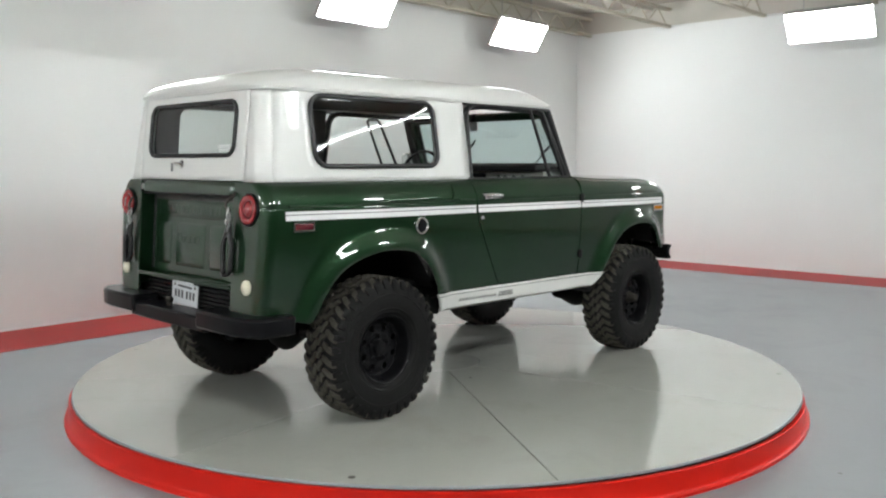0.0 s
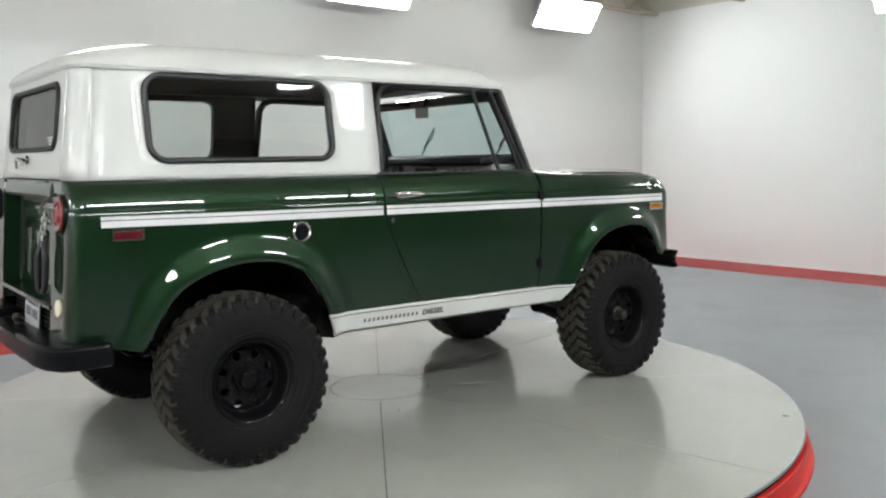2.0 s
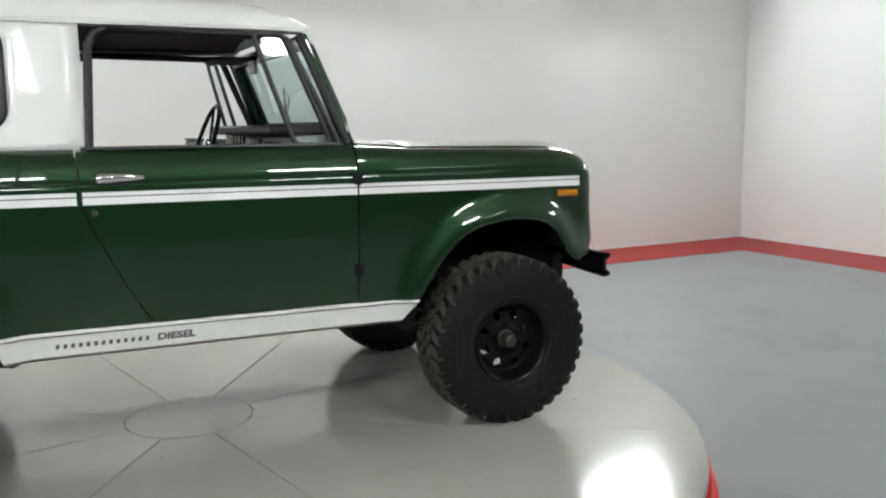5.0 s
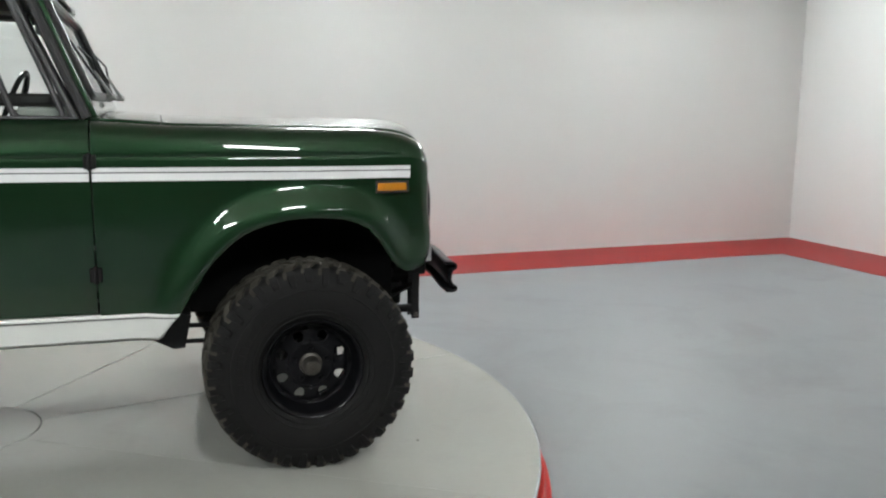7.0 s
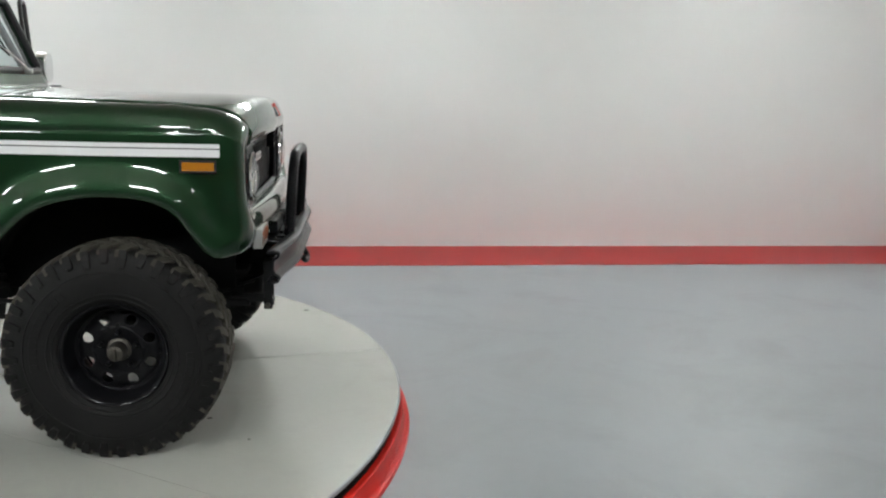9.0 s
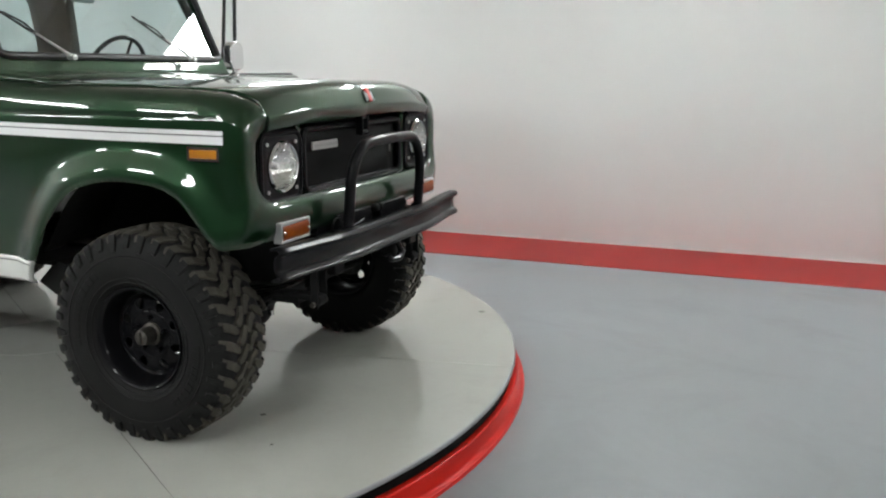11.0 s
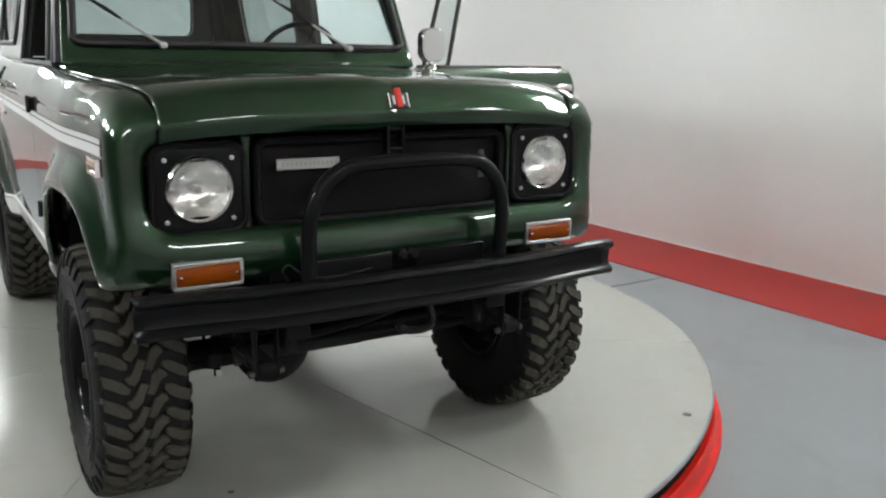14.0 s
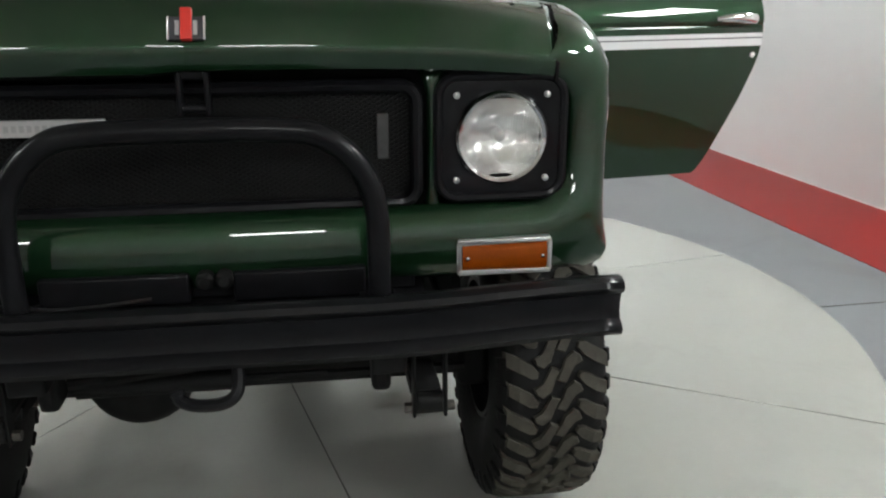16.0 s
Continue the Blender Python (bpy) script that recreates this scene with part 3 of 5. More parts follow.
# doors: the right one shut, the left one standing open on its hinges
def door_sheet(u, v):
    z = min(1.309, zq(0.646, v))
    x0, x1 = door_edge(z) + 0.003, 0.530
    x = x0 + (x1 - x0) * u
    return x, half_width(x, z), z


def on_side(x, z, out=0.0):
    return x, half_width(x, z) + out, z


stripe_z = lambda x: 1.1665 - 0.0062 * (x + 1.885)


def side_band(x0, x1, lo, hi, lift, n=60):
    """A strip of film on the flank, between two heights measured down from the stripe's upper edge."""
    return grid(np.linspace(x0, x1, n), [0, 0.5, 1], lambda x, t: on_side(x, stripe_z(x) - lo - (hi - lo) * t, lift))


BANDS = ((0.0, 0.015, DECAL, "stripe"), (0.015, 0.019, LETTER, "stripe_line"), (0.019, 0.046, DECAL, "stripe"))


def stripes(x0, x1, parent, flip):
    for lo, hi, mat, name in BANDS:
        pair = side_band(x0, x1, lo, hi, 0.0025)
        mesh_object(name, *(flip_y(pair) if flip else pair), mat, parent, out=(0, -1 if flip else 1, 0))


for flip in (False, True):
    stripes(-1.885, -0.548, car, flip)
    stripes(0.536, 1.652, car, flip)


def door(flip):
    name = "door"
    pair = grid(np.linspace(0, 1, 40), vv, door_sheet)
    sgn = -1 if flip else 1
    d = mesh_object(name, *(flip_y(pair) if flip else pair), GREEN, car, "shut green door" if flip else "open green door", out=(0, sgn, 0), thick=0.04, crisp=True)
    sub = lambda nm, pr, mt, lb="", **k: mesh_object(nm, *(flip_y(pr) if flip else pr), mt, d, lb, **k)
    for lo, hi, mat, nm in BANDS:
        sub(nm, side_band(-0.528, 0.528, lo, hi, 0.0025), mat, out=(0, sgn, 0))
    # handle: a chrome paddle with a button on two pads
    yh = half_width(-0.4, 1.205)
    grip = [(-0.475 + 0.16 * t, yh + 0.022 + 0.012 * math.sin(math.pi * t), 1.208 + 0.004 * math.sin(math.pi * t)) for t in np.linspace(0, 1, 9)]
    sub("handle", join(tube(grip, [0.016, 0.019, 0.019, 0.018, 0.016, 0.015, 0.014, 0.011, 0.007], 10),
                       moved(lathe([(0.0005, 0.03), (0.017, 0.03), (0.020, 0.02), (0.020, 0.0)], 16), Matrix.Translation((-0.470, yh, 1.208))),
                       moved(lathe([(0.008, 0.02), (0.010, 0.0)], 12), Matrix.Translation((-0.335, yh, 1.208)))), CHROME, "chrome door handle")
    sub("lock", moved(lathe([(0.0005, 0.006), (0.010, 0.006), (0.013, 0.002), (0.013, 0.0)], 14), Matrix.Translation((-0.490, half_width(-0.49, 1.08), 1.080))), CHROME, "chrome door lock")
    # quarter-light: frame and pane
    yy = lambda z: 0.746 - (z - 1.30) * 0.130
    top, low = 1.762, 1.312
    frame_pts = [(0.300, yy(low), low), (0.152, yy(top), top), (0.276, yy(top), top), (0.456, yy(low), low)]
    sub("vent_frame", tube(smooth_rect(frame_pts), 0.011, 8, closed=True), TRIM, "black quarter-light frame")
    pane = [frame_pts[0], frame_pts[1], frame_pts[2], frame_pts[3]]
    pv = [(x, y - 0.002, z) for x, y, z in pane]
    ob = sub("vent_pane", (pv, [(0, 1, 2, 3)]), PANE, smooth=False, out=(0, sgn, 0))
    sub("window_rail", tube([(-0.52, 0.752, 1.314), (0.50, 0.752, 1.314)], 0.008, 6), TRIM)
    for z in (1.172, 0.785):
        sub("hinge", join(box(0.512, 0.552, half_width(0.53, z) - 0.004, half_width(0.53, z) + 0.014, z - 0.024, z + 0.024),
                          tube([(0.532, half_width(0.53, z) + 0.012, z - 0.030), (0.532, half_width(0.53, z) + 0.012, z + 0.030)], 0.008, 8)), DARK, "dark hinge", bevel=0.004)
    return d


def smooth_rect(pts, r=0.03):
    out = []
    n = len(pts)
    for i, p in enumerate(pts):
        p, a, b = Vector(p), Vector(pts[i - 1]), Vector(pts[(i + 1) % n])
        u, w = (a - p).normalized() * r, (b - p).normalized() * r
        for t in (0, 0.33, 0.67, 1):
            out.append(tuple(p + u * (1 - t) ** 2 + w * t * t))
    return out


door(True)
open_door = door(False)
HINGE = Vector((0.535, 0.838, 0))
open_door.matrix_basis = Matrix.Translation((0.522, 0.808, 0)) @ Matrix.Rotation(radians(-80), 4, "Z") @ Matrix.Translation(-HINGE)

# front clip: one cross-section carried from the cowl to the nose
XS = list(np.linspace(0.536, 0.80, 8)) + list(np.linspace(0.812, 1.60, 84)) + [1.63, 1.655]
FLANK = range(NR + 7 + 6)
EDGE_Y = [0.8315, 0.8265, 0.8200, 0.8110, 0.8000, 0.7880, 0.7760, 0.7650, 0.7560, 0.750]
EDGE_D = [-0.066, -0.050, -0.036, -0.0235, -0.0135, -0.0065, -0.0020, 0.0005, 0.001, -0.001]
HOOD_W = [1.0, 0.985, 0.95, 0.90, 0.82, 0.72, 0.60, 0.48, 0.36, 0.24, 0.12, 0.0]


def top_edge(x):
    return float(np.interp(x, [0.53, 0.8, 1.22, 1.5, 1.591, 1.63, 1.655], [1.306, 1.290, 1.282, 1.276, 1.268, 1.262, 1.255]))


def crown(x):
    return float(np.interp(x, [0.53, 0.92, 1.255, 1.5, 1.655], [0.024, 0.022, 0.019, 0.024, 0.044]))


def taper(x):
    return 0.036 * smoothstep((x - 1.15) / 0.55)


def seam_y(x):
    """Half the hood's width."""
    return 0.747 - taper(x) - 0.028 * smoothstep((x - 1.5) / 0.22)


def section(x):
    """Half a fender's cross-section, from the lower edge up to the hood's shut line."""
    zb = 0.628 if x < 0.80 else float(np.interp(x, af[:, 0], af[:, 1]))
    e = top_edge(x)
    pts = []
    top = min(1.207, e - 0.076)
    for v in FLANK:
        if v < NR:
            z = zb + RISE[v]
        elif v < NR + 7:
            z = zb + RISE[-1] + (1.172 - zb - RISE[-1]) * (v - NR + 1) / 8
        else:
            z = 1.172 + (top - 1.172) * (v - NR - 7) / 5
        pts.append((x, half_width(x, z), z))
    shift = taper(x) - 0.004
    pull = 0.028 * smoothstep((x - 1.5) / 0.22)
    pts += [(x, y - shift - pull * k / 9, e + d) for k, (y, d) in enumerate(zip(EDGE_Y, EDGE_D))]
    return pts


SEC = [section(x) for x in XS]


def hood_row(x):
    return [(x, w * (seam_y(x) - 0.003), top_edge(x) + crown(x) * (1 - w ** 3.8)) for w in HOOD_W]


# the hood's front: its middle line and its edge line, both rolled over a sharp ridge and under
MID = [(1.255, 1.306), (1.45, 1.304), (1.58, 1.304), (1.66, 1.303), (1.71, 1.300), (1.742, 1.294), (1.763, 1.284), (1.776, 1.268), (1.787, 1.246), (1.797, 1.224),
       (1.802, 1.212), (1.804, 1.204), (1.800, 1.190), (1.796, 1.177), (1.792, 1.168), (1.780, 1.164)]
SIDE = [(1.255, 1.282), (1.45, 1.278), (1.55, 1.272), (1.61, 1.266), (1.650, 1.257), (1.678, 1.247), (1.698, 1.236), (1.712, 1.223), (1.722, 1.209), (1.731, 1.195),
        (1.738, 1.185), (1.741, 1.178), (1.739, 1.165), (1.736, 1.153), (1.733, 1.144), (1.722, 1.140)]
front_rows = []
MID = [(x if x < 1.66 else 1.66 + (x - 1.66) * 0.82, z) for x, z in MID]
for (xm, zm), (xe, ze) in zip(MID, SIDE):
    front_rows.append([(xm + (xe - xm) * w ** 2.4, w * (seam_y(xe) - 0.003), zm + (ze - zm) * w ** 3.6) for w in HOOD_W])
rows = [hood_row(x) for x in np.linspace(0.765, 1.18, 8)] + front_rows
half = grid(range(len(rows)), range(len(HOOD_W)), lambda i, j: rows[i][j])
hood = mesh_object("hood", *join(half, flip_y(half)), GREEN, car, "green hood with rolled front edge", out=(0.2, 0, 1), thick=0.008)
rows = [hood_row(x) for x in np.linspace(0.536, 0.762, 6)]
half = grid(range(len(rows)), range(len(HOOD_W)), lambda i, j: rows[i][j])
mesh_object("cowl", *join(half, flip_y(half)), GREEN, car, out=(0, 0, 1), thick=0.010)
seam = hood_row(0.7635)
mesh_object("hood_seal", *tube([(x, y, z - 0.002) for x, y, z in seam] + [(x, -y, z - 0.002) for x, y, z in reversed(seam[:-1])], 0.0035, 6), TRIM, car)
edge = [(x, seam_y(x), top_edge(x) - 0.010) for x in np.linspace(0.77, 1.60, 20)] + [(x - 0.006, seam_y(x), z - 0.008) for x, z in SIDE[4:15]]
mirror_pair("hood_gap_seal", tube(edge, 0.007, 6), GAP_SHADE)

# the nose: rings from the fender's end over the front rim and into the lamp recess
#        x       width   lower edge, corner, top
RINGS = [(-0.038, 0.004, 0.748, 0.045, 1.236), (-0.013, 0.014, 0.765, 0.075, 1.214), (-0.003, 0.026, 0.795, 0.090, 1.196), (0.0, 0.040, 0.824, 0.095, 1.180),
         (-0.001, 0.054, 0.846, 0.095, 1.165), (-0.005, 0.068, 0.868, 0.088, 1.152), (-0.012, 0.082, 0.884, 0.075, 1.146), (-0.022, 0.092, 0.893, 0.065, 1.144), (-0.060, 0.094, 0.895, 0.062, 1.144)]
base = SEC[-1]
w0, z0, zt0 = max(p[1] for p in base), base[0][2], base[-1][2]
SPAN = [0.0, 0.12, 0.24, 0.36, 0.48, 0.60, 0.72, 0.84, 0.94]


def bow(y):
    return 0.040 * max(0.0, 1 - (y / 0.76) ** 2)


def ring(spec, fade):
    dx, inset, zb, r, zt = spec
    pts = []
    for _, y, z in base:
        y -= fade * flare(1.655, z)
        y *= (w0 - inset) / w0
        z = 1.0 + (z - 1.0) * (zt - 1.0) / (zt0 - 1.0) if z > 1.0 else zb + (z - z0) * (1.0 - zb) / (1.0 - z0)
        if z < zb + r:
            y -= r * (1 - math.sqrt(max(0.0, 1 - ((zb + r - z) / r) ** 2)))
        pts.append((1.733 + dx + 0.017 * smoothstep((1.0 - z) / 0.16), y, z))
    return pts


def bowed_out(pts):
    return [(x + bow(y) * smoothstep((x - 1.60) / 0.10), y, z) for x, y, z in pts]


rings = [ring(k, min(1.0, (i + 1) / 3)) for i, k in enumerate(RINGS)]
rows = SEC + [bowed_out(r) for r in rings]
mirror_pair("front_fender", grid(range(len(rows)), range(len(rows[0])), lambda i, j: rows[i][j]), GREEN, out=(0.2, 1, 0.3), crisp=True)
low = [bowed_out([(r[0][0], r[0][1] * k, r[0][2]) for k in [-1.0] + [-k for k in SPAN[:0:-1]] + SPAN + [1.0]]) for r in [base] + rings]
mesh_object("nose_bar", *grid(range(len(low)), range(len(low[0])), lambda i, j: low[i][j]), GREEN, car, "green bar under the lamps", out=(1, 0, 0.2))

# tailgate, deep in its opening under the rear rail
def leaned(pair):
    """The same parts, leaning as the tail does."""
    return [(x + LEAN * (z - 1.0), y, z) for x, y, z in pair[0]], pair[1]


mesh_object("rear_rail", *leaned(grid(np.linspace(-0.50, 0.50, 21), [1.240, 1.246, 1.262, 1.280, 1.294, 1.304, 1.310, 1.312], lambda y, z: (RX - 0.004 + 0.020 * max(0.0, (z - 1.28) / 0.032) ** 2 + 0.012 * max(0.0, (1.246 - z) / 0.006), y, z))), GREEN, car, "green rail over the tailgate", out=(-1, 0, 0), thick=0.02)
GX = RX + 0.088
for s in (1, -1):
    mesh_object("gate_jamb", *leaned(grid(np.linspace(0, 1, 9), np.linspace(0.70, 1.300, 5), lambda u, z: (RX + 0.002 + 0.12 * u, s * (0.502 + 0.006 * math.sin(math.pi * u)), z))), GREEN, car, "green side of the tailgate opening", out=(0, -s, 0), thick=0.010)
    mesh_object("gate_seal", *leaned(tube([(GX - 0.002, s * 0.490, 0.79), (GX - 0.002, s * 0.490, 1.228)], 0.008, 6)), TRIM, car)
mesh_object("gate_seal", *leaned(tube([(RX + 0.020, -0.50, 1.238), (RX + 0.020, 0.50, 1.238)], 0.007, 6)), TRIM, car, "black seal along the tailgate opening")
gate = mesh_object("tailgate", *leaned(box(GX, GX + 0.03, -0.486, 0.486, 0.775, 1.236)), GREEN, car, "recessed green tailgate with pressed panels", bevel=0.006)


def pressing(y0, y1, z0, z1, rise=0.005, edge=0.012):
    """A flat-topped panel pressed out of the tailgate."""
    a, b = rounded(y0, y1, z0, z1, 0.02), rounded(y0 + edge, y1 - edge, z0 + edge, z1 - edge, 0.014)
    n = len(a)
    v = [(GX + 0.0005, y, z) for y, z in a] + [(GX - rise, y, z) for y, z in b]
    f = [(k, (k + 1) % n, n + (k + 1) % n, n + k) for k in range(n)] + [tuple(range(n, 2 * n))]
    mesh_object("pressed_panel", *leaned((v, f)), GREEN, gate, out=(-1, 0, 0))


pressing(-0.445, 0.445, 1.098, 1.192, 0.004)
pressing(-0.085, 0.235, 0.825, 1.072)
pressing(0.285, 0.440, 0.825, 1.072)
pressing(-0.425, -0.135, 0.825, 1.072)
for k in range(13):
    y = 0.345 - 0.0485 * k
    w = 0.015 if k not in (0, 5, 9) else 0.006
    mesh_object("raised_mark", *leaned(box(GX - 0.0065, GX - 0.003, y - w, y + w, 1.124, 1.168)), GREEN, gate, bevel=0.002)
for k, (w, dz) in enumerate(((0.022, 0.018), (0.016, 0.0), (0.018, 0.0), (0.016, 0.0), (0.012, 0.012))):
    y = 0.195 - 0.056 * k
    mesh_object("raised_mark", *leaned(box(GX - 0.0080, GX - 0.004, y - w, y + w, 0.962, 0.996 + dz)), GREEN, gate, bevel=0.004)
mesh_object("gate_lip", *leaned(join(box(RX - 0.006, RX + 0.10, -0.495, 0.495, 0.762, 0.777), tube([(RX - 0.002, -0.495, 0.777), (RX - 0.002, 0.495, 0.777)], 0.006, 8))), GREEN, car, "green sill lip under the tailgate", bevel=0.004)
for k in range(6):
    z = 0.628 + 0.022 * k
    mesh_object("grille_slat", *leaned(box(RX + 0.062, RX + 0.090, -0.50, 0.50, z, z + 0.012)), DARK, car, bevel=0.003)
mesh_object("rear_valance", *leaned(box(RX + 0.090, RX + 0.105, -0.60, 0.60, 0.58, 0.775)), DARK, car, smooth=False)


# gate chains: bright links at the hook, the rest in black sleeves, doubled up and hanging
def gate_chain(s, yc, spread, top, low):
    cx = RX - 0.020
    strand = lambda dy, dx, z0, z1, r: tube(smooth_line([(cx + dx * 0.3, yc - s * 0.004, z0), (cx + dx, yc + dy * 0.55, z0 - 0.06), (cx + dx, yc + dy, (z0 + z1) / 2), (cx + dx * 0.9, yc + dy * 0.8, z1)]), r, 8)
    chain = mesh_object("gate_chain", *leaned(join(strand(spread, -0.012, top - 0.09, low, 0.0125), strand(-spread, -0.016, top - 0.10, low + 0.012, 0.0135), strand(spread * 0.15, -0.034, top - 0.12, low - 0.004, 0.0125),
                tube(smooth_line([(cx - 0.011, yc + spread * 0.8, low + 0.004), (cx - 0.020, yc + spread * 0.45, low - 0.014), (cx - 0.016, yc, low - 0.016), (cx - 0.014, yc - spread * 0.5, low - 0.006), (cx - 0.014, yc - spread * 0.8, low + 0.014)]), 0.0125, 8))), TRIM, car, "black sleeved tailgate chain doubled up on its hook")
    mesh_object("hook", *leaned(tube(smooth_line([(cx - 0.004, yc, top - 0.03), (cx - 0.026, yc - s * 0.014, top + 0.004), (cx - 0.016, yc - s * 0.002, top + 0.030), (cx + 0.004, yc + s * 0.008, top + 0.052), (cx + 0.020, yc + s * 0.004, top + 0.066)]), 0.007, 8)), STEEL, chain, "steel chain hook")
    for k in range(6):
        c = Vector((cx - 0.012 - 0.003 * (k % 2), yc + s * 0.010 * (k % 3 - 1), top - 0.022 - 0.019 * k))
        loop = [tuple(c + Vector((0.010 * math.cos(a) if k % 2 else 0.003 * math.cos(a), 0.002 * math.cos(a) if k % 2 else 0.011 * math.cos(a), 0.016 * math.sin(a)))) for a in np.linspace(0, 2 * math.pi, 13)[:-1]]
        mesh_object("link", *leaned(tube(loop, 0.0038, 6, closed=True)), SILVER, chain)


gate_chain(1, 0.575, 0.034, 1.150, 0.850)
gate_chain(-1, -0.508, 0.042, 1.192, 0.862)

# tail lamps and reversing lamps
for s in (1, -1):
    at = Matrix.Translation((RX + LEAN * 0.176, s * 0.646, 1.176)) @ Matrix.Rotation(math.atan(LEAN), 4, "Y")
    lamp_t = mesh_object("tail_lamp", *moved(lathe([(0.083, 0.004), (0.083, -0.008), (0.078, -0.014), (0.074, -0.010)], 40, "x"), at), BLACK, car, "round red tail lamp in a dark ring", out=("from", at @ Vector((0.05, 0, 0))))
    mesh_object("lens", *moved(lathe([(0.075, -0.008), (0.072, -0.017), (0.066, -0.020), (0.050, -0.017), (0.043, -0.012), (0.040, -0.010), (0.037, -0.016), (0.030, -0.021), (0.015, -0.024), (0.0005, -0.025)], 40, "x"), at), RED_LENS, lamp_t, "dished red lens", out=("from", at @ Vector((0.05, 0, 0))))
    at = Matrix.Translation((RX - LEAN * 0.212 - 0.001, s * 0.650, 0.788)) @ Matrix.Rotation(math.atan(LEAN), 4, "Y")
    mesh_object("reversing_lamp", *moved(lathe([(0.038, 0.002), (0.038, -0.008), (0.030, -0.015), (0.0005, -0.020)], 24, "x"), at), CREAM, car, "round cream reversing lamp", out=("from", at @ Vector((0.05, 0, 0))))


# side marker lamps
def marker(x0, x1, z0, z1, flip, mat, label):
    s = -1 if flip else 1
    y = s * half_width((x0 + x1) / 2, (z0 + z1) / 2)
    m = mesh_object("side_marker", *join(*[box(*b) for b in ((x0, x1, min(y, y + s * 0.012), max(y, y + s * 0.012), z0, z0 + 0.008), (x0, x1, min(y, y + s * 0.012), max(y, y + s * 0.012), z1 - 0.008, z1),
                     (x0, x0 + 0.008, min(y, y + s * 0.012), max(y, y + s * 0.012), z0 + 0.008, z1 - 0.008), (x1 - 0.008, x1, min(y, y + s * 0.012), max(y, y + s * 0.012), z0 + 0.008, z1 - 0.008))]), CHROME, car, label, smooth=False)
    n = 10
    pts = grid(np.linspace(x0 + 0.008, x1 - 0.008, n), np.linspace(z0 + 0.008, z1 - 0.008, 5),
               lambda x, z: (x, y + s * (0.006 + 0.006 * math.sin(math.pi * (z - z0) / (z1 - z0))), z))
    mesh_object("lens", *pts, mat, m, out=(0, s, 0))


for flip in (False, True):
    marker(1.515, 1.642, 1.044, 1.090, flip, AMBER_SIDE, "amber side marker in a chrome frame")
    marker(-1.848, -1.718, 1.063, 1.113, flip, RED_DEEP, "red side marker in a chrome frame")

# rocker panels with lettering
def rocker(u, v):
    x = -0.868 + (0.80 + 0.868) * u
    cut = 0.05 * v
    x = min(max(x, -0.868 + 0.9 * cut), 0.80 - 1.8 * cut)
    z = 0.646 - 0.012 * u - (0.112 - 0.006 * u) * v
    return x, half_width(x, 0.646) + 0.004 - 0.026 * v - 0.02 * max(0, v - 0.85) / 0.15, z


for flip in (False, True):
    s = -1 if flip else 1
    pair = grid(np.linspace(0, 1, 40), [0, 0.1, 0.3, 0.6, 0.85, 1], rocker)
    sill = mesh_object("rocker_panel", *(flip_y(pair) if flip else pair), WHITE, car, "white rocker panel with dark lettering", out=(0, s, 0), thick=0.02)
    for v in (0.10, 0.93):
        pair = grid(np.linspace(0.0, 1, 30), [v, v + 0.035], lambda u, w: (rocker(u, w)[0], rocker(u, w)[1] + 0.0045, rocker(u, w)[2]))
        mesh_object("pinstripe", *(flip_y(pair) if flip else pair), LETTER, sill, out=(0, s, 0))
    # the maker's word as a row of bars, then the fuel in letters
    for k in range(13):
        u = (-0.655 + 0.868 + 0.0265 * k) / 1.668
        q = [rocker(u + du, vvv) for du, vvv in ((0, 0.585), (0.0075, 0.585), (0.0088, 0.425), (0.0013, 0.425))]
        q = [(x, y + 0.003, z) for x, y, z in q]
        if not flip:
            continue
        mesh_object("letter_bar", [(x, -y, z) for x, y, z in q], [(0, 1, 2, 3)], INK, sill, smooth=False, out=(0, s, 0))


def wording(name, text, size, m, mat, parent, label=""):
    cu = bpy.data.curves.new(name, "FONT")
    cu.body, cu.size, cu.extrude, cu.resolution_u, cu.offset, cu.shear = text, size, 0.0006, 3, 0.0011, 0.12
    tmp = new(name, cu)
    dg = bpy.context.evaluated_depsgraph_get()
    me = bpy.data.meshes.new_from_object(tmp.evaluated_get(dg))
    bpy.data.objects.remove(tmp)
    me.materials.clear()
    me.materials.append(mat)
    ob = new(name, me)
    ob.parent, ob.matrix_basis = parent, m
    if label:
        tagged(ob, label)
    return ob


word_at = rocker((-0.285 + 0.868) / 1.668, 0.62)
tilt = math.degrees(math.atan2(0.026, 0.11))
wording("lettering", "DIESEL", 0.040, Matrix.Translation((-0.295, -word_at[1] - 0.0035, word_at[2] + 0.001)) @ pose(0, 0, 0, 90 + tilt * 0.9, 0, 0) @ Matrix.Diagonal((1.22, 1, 1, 1)), INK, sill, "dark lettering reading DIESEL")

# fuel filler
for nm, prof, mat in (("filler_ring", [(0.048, 0.0), (0.048, 0.012), (0.042, 0.018), (0.036, 0.012)], CHROME), ("filler_cap", [(0.036, 0.010), (0.030, 0.016), (0.0005, 0.018)], BLACK)):
    pr = moved(lathe(prof, 32), Matrix.Translation((-1.006, half_width(-1.006, 1.057) - 0.002, 1.057)))
    mesh_object(nm, *flip_y(pr), mat, car, "chrome fuel filler ring" if mat is CHROME else "black fuel cap", out=(0, -1, 0))
